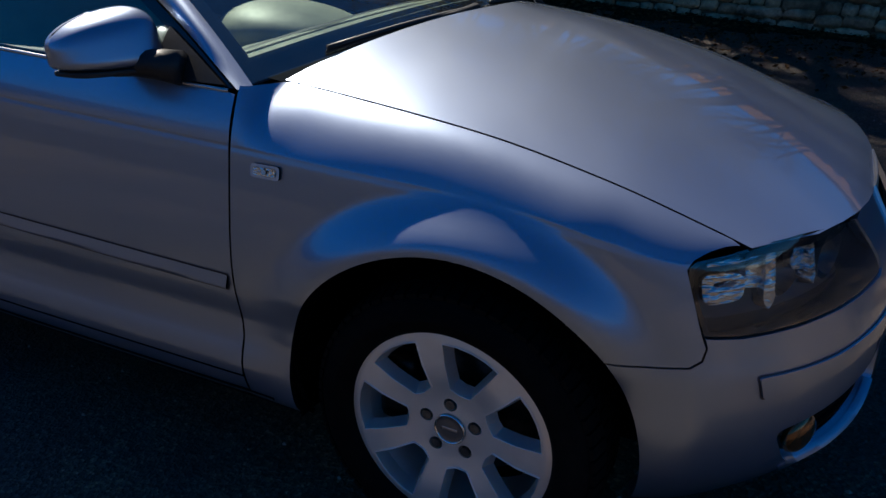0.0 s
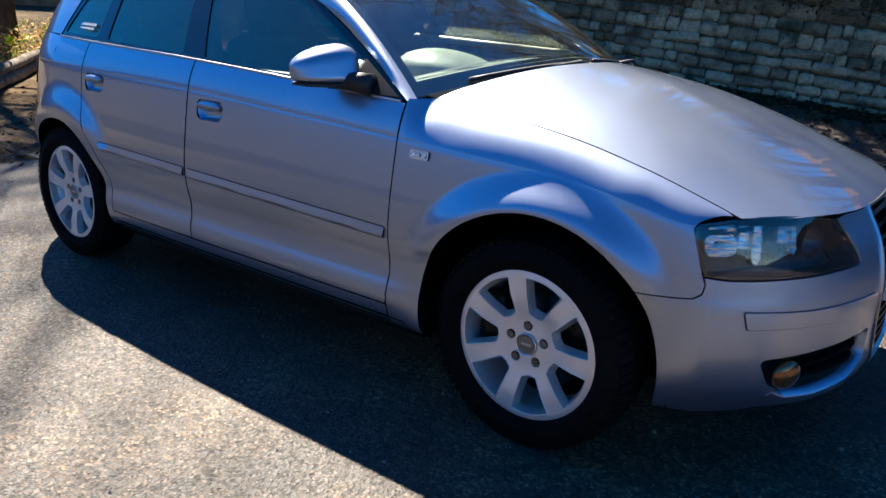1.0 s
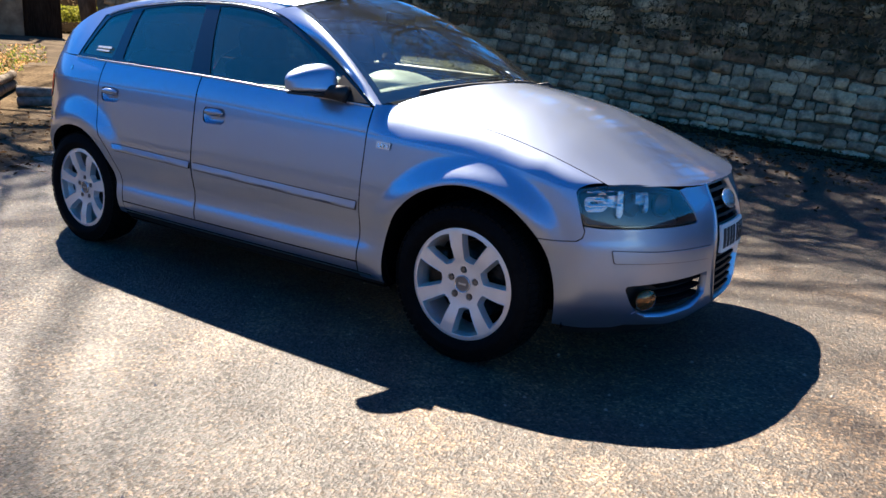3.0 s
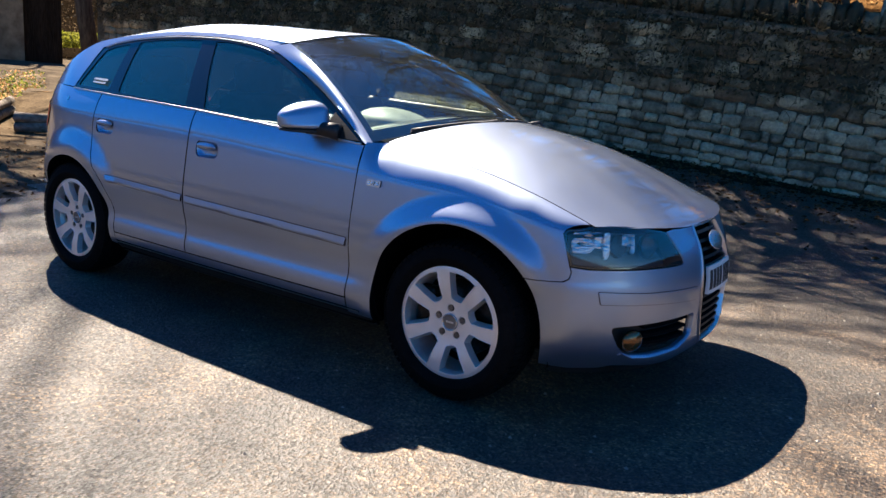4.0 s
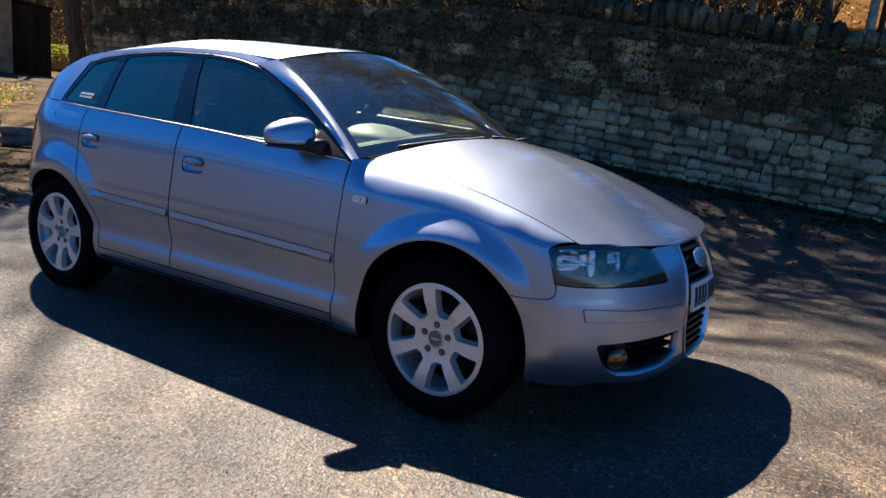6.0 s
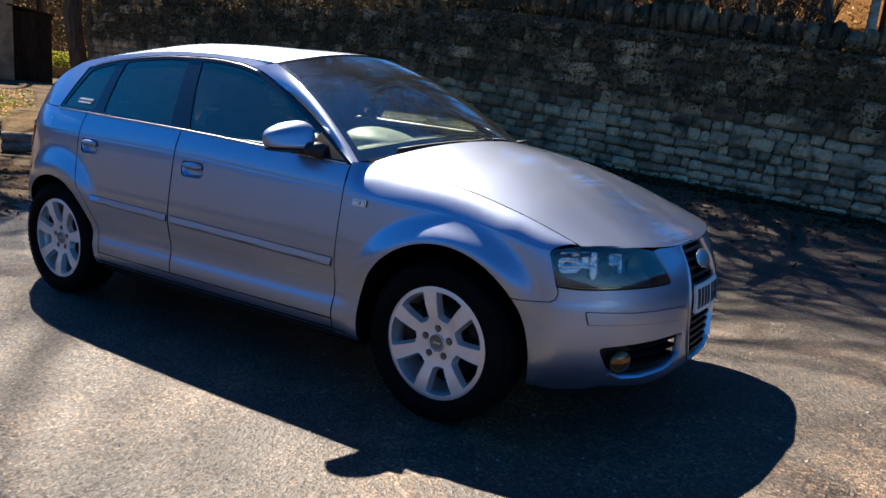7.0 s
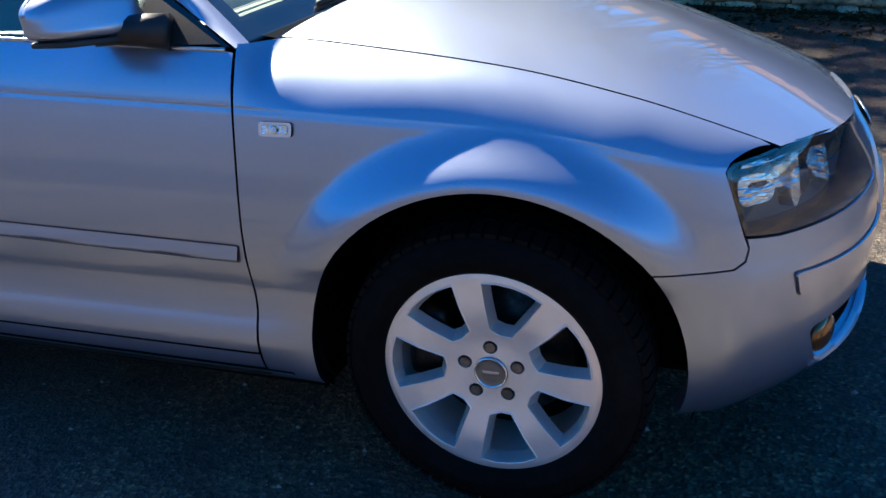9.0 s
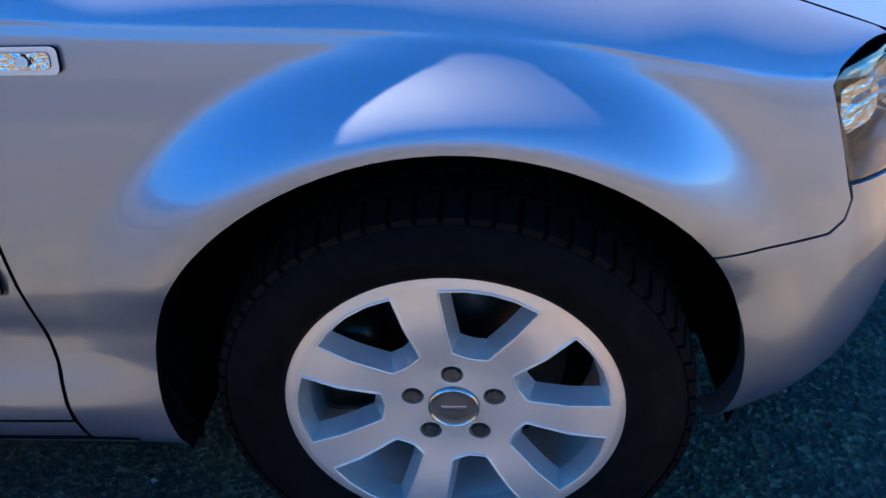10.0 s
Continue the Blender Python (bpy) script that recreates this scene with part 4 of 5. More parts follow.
lamp_low = [(0.545, 0.608), (0.640, 0.607), (0.780, 0.606), (0.930, 0.606), (1.068, 0.607), (1.088, 0.616), (1.064, 0.648), (1.013, 0.694), (0.962, 0.731)]
brow = [(1.05, 0.737), (1.18, 0.735), (1.300, 0.732)]
mouth = [(1.300, 0.60), (1.292, 0.50), (1.310, 0.40), (1.350, 0.30), (1.385, 0.262), (FRONT_S, 0.256)]
half = rise + seam + lamp_low + brow + mouth
fog_hole = rounded([(0.655, 0.398), (0.95, 0.402), (1.245, 0.405), (1.235, 0.315), (1.10, 0.266), (0.90, 0.250), (0.775, 0.258), (0.705, 0.315)], 0.03)
flip_s = lambda pts: [(F2 - s, z) for s, z in pts]
loop = half + list(reversed(flip_s(half[:-1]))) + flip_s(low[:-1]) + [low[-1]] + list(reversed(low[:-1]))
bumper = panel("front_bumper", [loop, fog_hole, flip_s(fog_hole)], flank, 0.032, PAINT, car, "silver-lilac front bumper with lamp openings", hem=0.030, edge="same",
               lines=level_lines(0.4, F2 - 0.4, 0.25, 0.27, 0.283, 0.292, 0.30, 0.52, 0.57))
for flipped in (False, True):
    go = flip_s if flipped else list
    # dark margin painted as contact shade round the bumper strip
    panel("rub_strip_contact_shade", [go(rounded([(0.587, 0.534), (0.601, 0.484), (0.82, 0.475), (1.238, 0.457), (1.228, 0.515), (0.815, 0.523)], 0.008))], flank, 0.03, RECESS_SHADE, bumper, hem=0, push=0.0008)
    panel("rub_strip", [go(rounded([(0.590, 0.531), (0.604, 0.487), (0.82, 0.478), (1.235, 0.460), (1.225, 0.512), (0.815, 0.520)], 0.008))], flank, 0.03, PAINT, bumper, "body-coloured rubbing strip", hem=0.007, push=0.005, edge="same")
    panel("fog_recess", [go([(0.64, 0.41), (1.26, 0.415), (1.25, 0.28), (1.08, 0.24), (0.72, 0.24), (0.68, 0.30)])], flank, 0.05, BLACK, bumper, "black lamp recess", hem=0, push=-0.06)
    lip = [(0.712, 0.283), (0.730, 0.262), (0.775, 0.240), (0.90, 0.232), (1.10, 0.247), (1.232, 0.296)]
    inner_lip = [(1.222, 0.318), (1.10, 0.272), (0.90, 0.256), (0.790, 0.264), (0.745, 0.282), (0.728, 0.292)]
    panel("lip", [go(lip + inner_lip)], flank, 0.012, PAINT, bumper, "rounded lip under the fog lamp", hem=0.02, push=0.004, edge="same", soft=1.0)
    for z in (0.300, 0.335, 0.370):
        panel("slat", [go([(0.86, z), (1.24, z + 0.004), (1.24, z + 0.016), (0.86, z + 0.012)])], flank, 0.05, LINER_SHADE, bumper, "black slat", hem=0.03, push=-0.026)
    panel("skirt", [go([(0.39, 0.20), (0.6, 0.204), (1.0, 0.198), (FRONT_S, 0.197), (FRONT_S, 0.165), (1.0, 0.165), (0.42, 0.165)])], flank, 0.05, BLACK, bumper, "black lower edge", hem=0, push=-0.01)
    p = Vector(flank(0.787, 0.327))
    x, y, ix, iy = outline(0.787)
    sgn = -1 if flipped else 1
    way = Vector((0.86, -0.5, 0)).normalized()
    turn = way.to_track_quat("Z", "Y").to_matrix().to_4x4()
    seat = Matrix.Diagonal((1, sgn, 1, 1)) @ Matrix.Translation(p + Vector((ix, iy, 0)) * 0.030) @ turn
    bm = bmesh.new()
    bmesh.ops.create_uvsphere(bm, u_segments=24, v_segments=12, radius=0.043)
    bmesh.ops.transform(bm, matrix=seat @ Matrix.Diagonal((1.15, 1, 0.45, 1)), verts=bm.verts)
    part("fog_lamp", bm, AMBER, bumper, "round amber fog lamp with a warm reflection put into its colour")

# grille, badge and number plate
grille = new("grille")
part_of(grille, car, "dark upright grille with a bright frame")
mouth_loop = [(FRONT_S, 0.735), (1.304, 0.735)] + mouth
whole = mouth_loop + list(reversed(flip_s(mouth_loop[1:-1])))
panel("grille_back", [whole], flank, 0.06, LINER_SHADE, grille, hem=0, push=-0.05)
inner = [(FRONT_S + (s - FRONT_S) * 0.965, 0.48 + (z - 0.48) * 0.975) for s, z in whole]
panel("grille_frame", [whole, inner], flank, 0.03, SATIN, grille, "bright grille frame", hem=0.03, push=0.006, edge="same")
for k in range(15):
    z = 0.285 + 0.032 * k
    w = 0.19 + 0.055 * ramp(0.28, 0.5, z)
    panel("slat", [[(FRONT_S - w, z), (FRONT_S + w, z), (FRONT_S + w, z + 0.012), (FRONT_S - w, z + 0.012)]], flank, 0.06, BLACK, grille, "black grille slat", hem=0.03, push=-0.006)
bm = bmesh.new()
bmesh.ops.create_uvsphere(bm, u_segments=28, v_segments=10, radius=1)
p = flank(FRONT_S, 0.668)
bmesh.ops.transform(bm, matrix=Matrix.Translation((p[0] + 0.014, 0, 0.668)) @ Matrix.Rotation(radians(-28), 4, "Y") @ Matrix.Diagonal((0.008, 0.092, 0.042, 1)), verts=bm.verts)
part("emblem", bm, FACETS, grille, "plain bright oval emblem")
plate = new("number_plate")
part_of(plate, car, "white number plate with dark bars")
def on_nose(mid, wide, low, high):
    return [(FRONT_S + mid - wide / 2, low), (FRONT_S + mid + wide / 2, low), (FRONT_S + mid + wide / 2, high), (FRONT_S + mid - wide / 2, high)]


panel("plate_board", [rounded(on_nose(0, 0.50, 0.467, 0.578), 0.008)], flank, 0.03, PLATE, plate, "white plate board", hem=0.012, push=0.014, edge="same")
for mid in (-0.205, -0.140, -0.075, -0.010, 0.075, 0.140, 0.205):
    panel("bar", [on_nose(mid, 0.046, 0.484, 0.561)], flank, 0.03, INK, plate, "dark bar", hem=0.002, push=0.0155)
panel("plate_holder", [on_nose(0, 0.45, 0.475, 0.570)], flank, 0.05, BLACK, plate, "black plate holder", hem=0, push=0.001)

# tailgate, closing the rear
verts, cols = [], 16
rows = [(-2.685, rail_z(-2.69) + 0.001, 0.054), (-2.72, 1.290, 0.053), (-2.77, 1.268, 0.052), (-2.82, 1.244, 0.05), (-2.87, 1.217, 0.048), (-2.95, 1.168, 0.045), (-3.03, 1.114, 0.04), (-3.11, 1.062, 0.035), (-3.16, 1.0, 0.03), (-3.25, 0.92, 0.02)]
for x, z, crown in rows:
    for k in range(cols + 1):
        t = -1 + 2 * k / cols
        verts.append((x - 0.05 * (1 - t * t), -t * cabin(max(x, -3.1), max(z, 1.06))[1], z + crown * (1 - abs(t) ** 3)))
faces = [(r * (cols + 1) + k, r * (cols + 1) + k + 1, (r + 1) * (cols + 1) + k + 1, (r + 1) * (cols + 1) + k) for r in range(len(rows) - 1) for k in range(cols)]
part_of(mesh_object("tailgate", verts, faces, PAINT), car, "silver-lilac tailgate")

# underbody and engine bay
bm = bmesh.new()
box(bm, (3.7, 1.10, 0.05), (-1.35, 0, 0.215), 0.01)
part("floor_pan", bm, LINER_SHADE, car)
bm = bmesh.new()
box(bm, (1.78, 1.62, 0.05), (-1.29, 0, 0.222), 0.01)
part("floor_pan", bm, LINER_SHADE, car)
bm = bmesh.new()
box(bm, (0.86, 1.06, 0.50), (0.03, 0, 0.46), 0.02)
part("engine_bay", bm, LINER_SHADE, car)
bm = bmesh.new()
box(bm, (0.04, 1.60, 0.66), (-0.42, 0, 0.58), 0.01)
part("bulkhead", bm, LINER_SHADE, car)
bm = bmesh.new()
box(bm, (0.7, 1.06, 0.70), (-2.95, 0, 0.58), 0.02)
part("boot_tub", bm, LINER_SHADE, car)
for wx in (0.0, -WHEELBASE):
    for flip in (1, -1):
        verts, faces = [], []
        for k in range(33):
            a = radians(-15 + 210 * k / 32)
            size = 0.402 if wx == 0 else 0.372
            px, pz = wx + size * math.cos(a), HUB + size * math.sin(a)
            for y in (max(-0.845, flank(px, max(pz, 0.24))[1] + 0.016), -0.54):
                verts.append((px, y * flip, pz))
        faces = [(2 * k, 2 * k + 1, 2 * k + 3, 2 * k + 2) for k in range(32)]
        o = len(verts)
        faces.append(tuple(range(1, o, 2)))
        part_of(mesh_object("arch_liner", verts, faces, LINER_SHADE), car, "black wheel arch liner")

# cabin inside
def dash_row(t, back, down):
    """A place on the dashboard's top, back from the windscreen's foot."""
    x, y, z = screen(t, 0.115)
    return x - 0.014 - back, y * 0.985, z - 0.030 - down


def dash_strip(name, rows, mat, label, shift=0.0):
    n = 32
    verts = [(dash_row(-0.97 + 1.94 * k / n, b, d)) for b, d in rows for k in range(n + 1)]
    verts = [(x, y, z + shift) for x, y, z in verts]
    w = n + 1
    faces = [(r * w + k, r * w + k + 1, (r + 1) * w + k + 1, (r + 1) * w + k) for r in range(len(rows) - 1) for k in range(n)]
    return part_of(mesh_object(name, verts, [tuple(reversed(f)) for f in faces], mat), car, label)


dash_strip("dashboard", [(-0.05, 0.0), (0.0, 0.0), (0.06, 0.006), (0.12, 0.012), (0.18, 0.026), (0.23, 0.055), (0.255, 0.11), (0.25, 0.30), (0.2, 0.5)], CREAM, "pale dashboard in the sun")
for back in (-0.03, 0.052):
    dash_strip("dash_vent", [(back, 0.003), (back + 0.012, 0.004), (back + 0.024, 0.005)], BLACK, "dark dashboard vent", 0.006)
bm = bmesh.new()
bmesh.ops.create_uvsphere(bm, u_segments=32, v_segments=18, radius=1)
for q in bm.verts:
    d = q.co.copy()
    fore = (d.x + 1) / 2
    q.co = Vector((-0.675 + 0.205 * d.x, -0.37 + 0.20 * d.y * (1 - 0.25 * fore), 1.020 - 0.012 * fore + 0.085 * d.z * (1 - 0.45 * fore ** 1.5)))
part("instrument_hood", bm, CREAM, car, "rounded pale instrument hood")
verts, faces = [], []
for k in range(36):
    a = 2 * math.pi * k / 36
    for j in range(8):
        b = 2 * math.pi * j / 8
        r = 0.185 + 0.015 * math.cos(b)
        verts.append((0.015 * math.sin(b), r * math.cos(a), r * math.sin(a)))
faces = [(k * 8 + j, k * 8 + (j + 1) % 8, (k + 1) % 36 * 8 + (j + 1) % 8, (k + 1) % 36 * 8 + j) for k in range(36) for j in range(8)]
wheel_ring = part_of(mesh_object("steering_wheel", verts, faces, BLACK), car, "black steering wheel")
wheel_ring.matrix_world = pose(-0.93, -0.37, 0.86, 0, -24, 0)
for sx, sy in ((-1.42, -0.37), (-1.42, 0.37), (-2.22, -0.37), (-2.22, 0.37)):
    bm = bmesh.new()
    box(bm, (0.50, 0.52, 0.16), (sx + 0.22, sy, 0.48), 0.06, seg=4)
    box(bm, (0.15, 0.50, 0.60), (sx - 0.10, sy, 0.80), 0.06, Matrix.Rotation(radians(-14), 4, "Y"), seg=4)
    box(bm, (0.11, 0.28, 0.17), (sx - 0.19, sy, 1.17), 0.05, Matrix.Rotation(radians(-10), 4, "Y"), seg=4)
    part("seat", bm, CLOTH, car, "dark cloth seat with headrest")
bm = bmesh.new()
box(bm, (0.96, 0.05, 0.036), (-1.25, 0.705, 1.072), 0.015, Matrix.Rotation(radians(2.2), 4, "Y"))
part("door_top_trim", bm, CREAM, car, "pale far door top")
bm = bmesh.new()
box(bm, (2.0, 0.05, 0.05), (-1.60, -0.77, 0.965), 0.02)
part("door_top_trim", bm, BLACK, car)
bm = bmesh.new()
box(bm, (0.03, 0.22, 0.06), (-1.00, 0, 1.335), 0.012)
part("rear_view_mirror", bm, BLACK, car)


def wheel(at, flip, turn):
    """A seven-spoked alloy wheel with its tyre, outer face towards -y."""
    hub = new("wheel")
    part_of(hub, car, "seven-spoked silver alloy wheel with a black tyre")
    hub.matrix_world = Matrix.Translation(at) @ Matrix.Rotation(0 if flip > 0 else math.pi, 4, "Z")
    # tyre
    prof = [(0.205, 0.06), (0.222, 0.085), (0.25, 0.098), (0.28, 0.098), (0.300, 0.086), (0.309, 0.068), (0.313, 0.03), (0.314, 0.0), (0.313, -0.03), (0.309, -0.068), (0.302, -0.084),
            (0.296, -0.091), (0.280, -0.099), (0.262, -0.1025), (0.258, -0.1040), (0.254, -0.1025), (0.240, -0.099), (0.231, -0.094), (0.226, -0.086), (0.216, -0.07)]
    lathe(prof, 96, RUBBER, "tyre", hub, "black road tyre with a worn tread")
    verts, faces = [], []
    for k in range(66):
        a = 2 * math.pi * k / 66
        for row, (y0, y1) in enumerate(((-0.090, -0.046), (-0.040, -0.004), (0.004, 0.04), (0.046, 0.09))):
            o = len(verts)
            b = a + (0.5 if row % 2 else 0.0) * 2 * math.pi / 66
            for y in (y0, y1):
                r = 0.3185 - 0.055 * max(0, abs(y) - 0.055) - 9.0 * max(0, abs(y) - 0.06) ** 2
                for c in (b - 0.037, b + 0.037):
                    verts.append((r * math.cos(c), y, r * math.sin(c)))
            for y in (y0, y1):
                for c in (b - 0.037, b + 0.037):
                    verts.append((0.300 * math.cos(c), y, 0.300 * math.sin(c)))
            faces += [(o, o + 1, o + 3, o + 2), (o, o + 4, o + 5, o + 1), (o + 2, o + 3, o + 7, o + 6), (o, o + 2, o + 6, o + 4), (o + 1, o + 5, o + 7, o + 3)]
    part_of(mesh_object("tread", verts, faces, RUBBER, False), hub)
    # rim face with seven openings
    def face_y(r):
        return -0.084 + 0.018 * ramp(0.17, 0.055, r) + 0.002 * ramp(0.212, 0.2225, r)
    holes = []
    for k in range(7):
        a = radians(75 + turn + 360 / 7 * k)
        c, s = math.cos(a), math.sin(a)
        shape = [(0.096, -0.024), (0.150, -0.0445), (0.195, -0.062), (0.2045, -0.031), (0.2075, 0.0), (0.2045, 0.031), (0.195, 0.062), (0.150, 0.0445), (0.096, 0.024), (0.091, 0.0)]
        holes.append(rounded([(r * c - t * s, r * s + t * c) for r, t in shape], 0.0035, 3))
    bolts = []
    for k in range(5):
        a = radians(90 + 72 * k)
        bolts.append((0.057 * math.cos(a), 0.057 * math.sin(a)))
    wells = [arc(bx, bz, 0.0150, 0, 345, 16) for bx, bz in bolts]
    lift = lambda u, v: (u, face_y(math.hypot(u, v)), v)
    rim = rim_panel("rim", [arc(0, 0, 0.2215, 0, 357, 110)] + holes + wells, lift, 0.018, ALLOY, hub, "silver alloy rim with seven flat spokes")
    for hole in holes:
        path = [(u, face_y(math.hypot(u, v)) - 0.0002, v) for u, v in hole + hole[:2]]
        v, f = tube_data(path, 0.0019, 6, False)
        part_of(mesh_object("opening_edge", v, f, ALLOY), rim, "bright rounded edge")
    lathe([(0.2213, face_y(0.2213)), (0.2245, -0.0815), (0.2268, -0.078), (0.2275, -0.073), (0.2255, -0.06), (0.212, -0.045), (0.204, 0.02), (0.195, 0.085)], 96, ALLOY, "rim_lip", hub, "silver rim lip")
    lathe([(0.001, 0.02), (0.150, 0.02), (0.156, 0.03), (0.156, 0.05)], 48, DISC, "brake_disc", hub, "worn steel brake disc")
    # near-black disc that paints the shade behind the wheel openings
    lathe([(0.001, 0.055), (0.21, 0.055)], 32, LINER_SHADE, "wheel_back", hub)
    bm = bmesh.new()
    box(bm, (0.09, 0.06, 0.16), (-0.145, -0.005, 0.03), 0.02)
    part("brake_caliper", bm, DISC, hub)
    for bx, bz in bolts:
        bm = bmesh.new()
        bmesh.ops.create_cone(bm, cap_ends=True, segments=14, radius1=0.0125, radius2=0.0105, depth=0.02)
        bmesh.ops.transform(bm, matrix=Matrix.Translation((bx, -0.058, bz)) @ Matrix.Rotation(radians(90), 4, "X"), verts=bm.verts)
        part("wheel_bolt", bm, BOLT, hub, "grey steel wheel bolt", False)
        # near-black disc, the well's shade put into its colour
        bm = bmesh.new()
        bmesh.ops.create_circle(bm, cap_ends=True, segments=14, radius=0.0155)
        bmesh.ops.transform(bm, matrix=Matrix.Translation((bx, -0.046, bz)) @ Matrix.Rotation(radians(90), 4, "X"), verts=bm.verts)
        part("bolt_well", bm, LINER_SHADE, hub)
    lathe([(0.0005, -0.0700), (0.020, -0.0698), (0.029, -0.069), (0.0315, -0.0705), (0.0335, -0.0710), (0.035, -0.0675), (0.035, -0.058)], 40, CAP_GREY, "hub_cap", hub, "grey hub cap")
    lathe([(0.0305, -0.0700), (0.0320, -0.0722), (0.0338, -0.0720), (0.0348, -0.0695)], 40, CHROME, "cap_ring", hub, "bright cap ring")
    bm = bmesh.new()
    box(bm, (0.034, 0.002, 0.008), (0, -0.0695, 0), 0.0008)
    part("cap_mark", bm, SATIN, hub, "small plain raised mark")
    return hub


def rim_panel(name, loops, lift, step, mat, parent, label):
    """The rim's face with deep walls inside its openings."""
    ob = panel(name, loops, lift, step, mat, parent, label, hem=0.026, edge="same", soft=0.0, taper=0.011, lines=[arc(0, 0, r, 0, 360, 110) for r in (0.2085, 0.2120, 0.2155, 0.2190)])
    return ob


for at, flip, turn in (((0.0, -0.775, HUB), 1, 0), ((-WHEELBASE, -0.765, HUB), 1, 13), ((0.0, 0.775, HUB), -1, 20), ((-WHEELBASE, 0.765, HUB), -1, 5)):
    wheel(at, flip, turn)


# ---- ground ----
def rise_left(x):
    return 0.030 * max(0.0, -x - 3.0)


WALL_Y = 6.0
wall_foot = lambda x: 0.44 - 0.085 * max(-6.0, min(4.0, x)) + 0.02 * max(0.0, -x - 6.0)
wall_top = lambda x: 2.18 - 0.105 * max(-4.0, min(4.0, x)) + 0.01 * max(0.0, -x - 4.0)


def ground_z(x, y):
    z = rise_left(x)
    verge = ramp(2.6, WALL_Y, y)
    if y > 2.6 and x > -16:
        fade = ramp(-16, -9, x)
        z += (wall_foot(x) - z) * verge * fade
    if y > WALL_Y + 0.2:
        bank = 1.3 + 0.32 * (y - WALL_Y) if y < 30 else 8.98 + 0.05 * (y - 30)
        z += bank * ramp(WALL_Y + 0.2, WALL_Y + 0.5, y) * ramp(-13.3, -12.7, x)
    z += 0.10 * ramp(0.35, 1.45, x) * (1 - verge)
    if x < -44:
        z += 14 * ramp(-44, -85, x)
    z += 0.010 * noise.noise(Vector((x * 0.5, y * 0.5, 0))) * (1 if x * x + y * y < 400 else 0) * ramp(1.5, 3.5, abs(y + 0.5) + max(0, abs(x + 1) - 3))
    return z


def steps(*spans):
    out = []
    for a, b, d in spans:
        n = int(round((b - a) / d))
        out += [a + (b - a) * k / n for k in range(n)]
    return out + [spans[-1][1]]


xs = steps((-900, -100, 100), (-100, -40, 6), (-40, -14, 1.0), (-14, -3, 0.25), (-3, 4, 0.1), (4, 6, 0.25), (6, 20, 1.0), (20, 100, 8), (100, 900, 100))
ys = steps((-900, -100, 100), (-100, -20, 8), (-20, -6, 1.0), (-6, 3, 0.25), (3, 7, 0.1), (7, 20, 0.5), (20, 60, 2.0), (60, 100, 8), (100, 900, 100))
verts = [(x, y, ground_z(x, y)) for y in ys for x in xs]
nx = len(xs)
faces = [(j * nx + i, j * nx + i + 1, (j + 1) * nx + i + 1, (j + 1) * nx + i) for j in range(len(ys) - 1) for i in range(nx - 1)]
me = bpy.data.meshes.new("ground")
me.from_pydata(verts, [], faces)
me.polygons.foreach_set("use_smooth", [True] * len(me.polygons))
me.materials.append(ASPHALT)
me.materials.append(LEAF_LITTER)
me.materials.append(EARTH)
me.materials.append(DRIVE)
me.materials.append(WOOD_AND_UNSEEN_FLOOR)
me.materials.append(SHADED_EARTH)
for p in me.polygons:
    c = p.center
    if c.y > WALL_Y - 0.5 + 0.3 * noise.noise(Vector((c.x * 1.3, 0, 3))) + 0.4 * noise.noise(Vector((c.x * 4.1, c.y * 4.1, 8))) and c.x > -16:
        # unseen ground past x 7 made dark to quiet the headlamp's reflection
        p.material_index = 4 if c.x > 7 else 1 if c.y > WALL_Y + 0.2 else 5
    elif -14.5 < c.x < -7.0 and abs(c.y - (1.7 - (c.x + 9.0) * 0.7)) < 0.7 + 0.3 * noise.noise(Vector((c.x, c.y, 2))):
        p.material_index = 2
    elif c.y < -5.5 or c.y > 60 or c.x < -40 or c.x > 60 or c.y < -60:
        # far bank, and unseen ground behind the viewer darkened for the doors' reflections
        p.material_index = 4
    elif c.x < -4.9 + 1.2 * noise.noise(Vector((c.y * 0.6, 0, 7))) and c.y > -6:
        p.material_index = 3
ground = new("ground", me)
tagged(ground, "old grey asphalt with pale chippings, dust and leaf litter", "ground", kind="structure")

# ---- garden wall ----
wall = thing("wall_north", "old limestone rubble garden wall with mossy upper courses and upright coping stones", "wall", kind="structure")
verts, faces = [], []
wx = [-13.4 + 0.5 * k for k in range(48)]
for x in wx:
    for y, z in ((WALL_Y + 0.06, wall_foot(x) - 0.5), (WALL_Y + 0.06, wall_top(x) - 0.03), (WALL_Y + 0.52, wall_top(x) - 0.03), (WALL_Y + 0.52, wall_foot(x) - 0.5)):
        verts.append((x, y, z))
for k in range(len(wx) - 1):
    o = 4 * k
    faces += [(o + a, o + 4 + a, o + 4 + (a + 1) % 4, o + (a + 1) % 4) for a in range(4)]
faces += [(0, 1, 2, 3), (len(verts) - 1, len(verts) - 2, len(verts) - 3, len(verts) - 4)]
part_of(mesh_object("core", verts, faces, MORTAR, False), wall, "dark earthy mortar core")


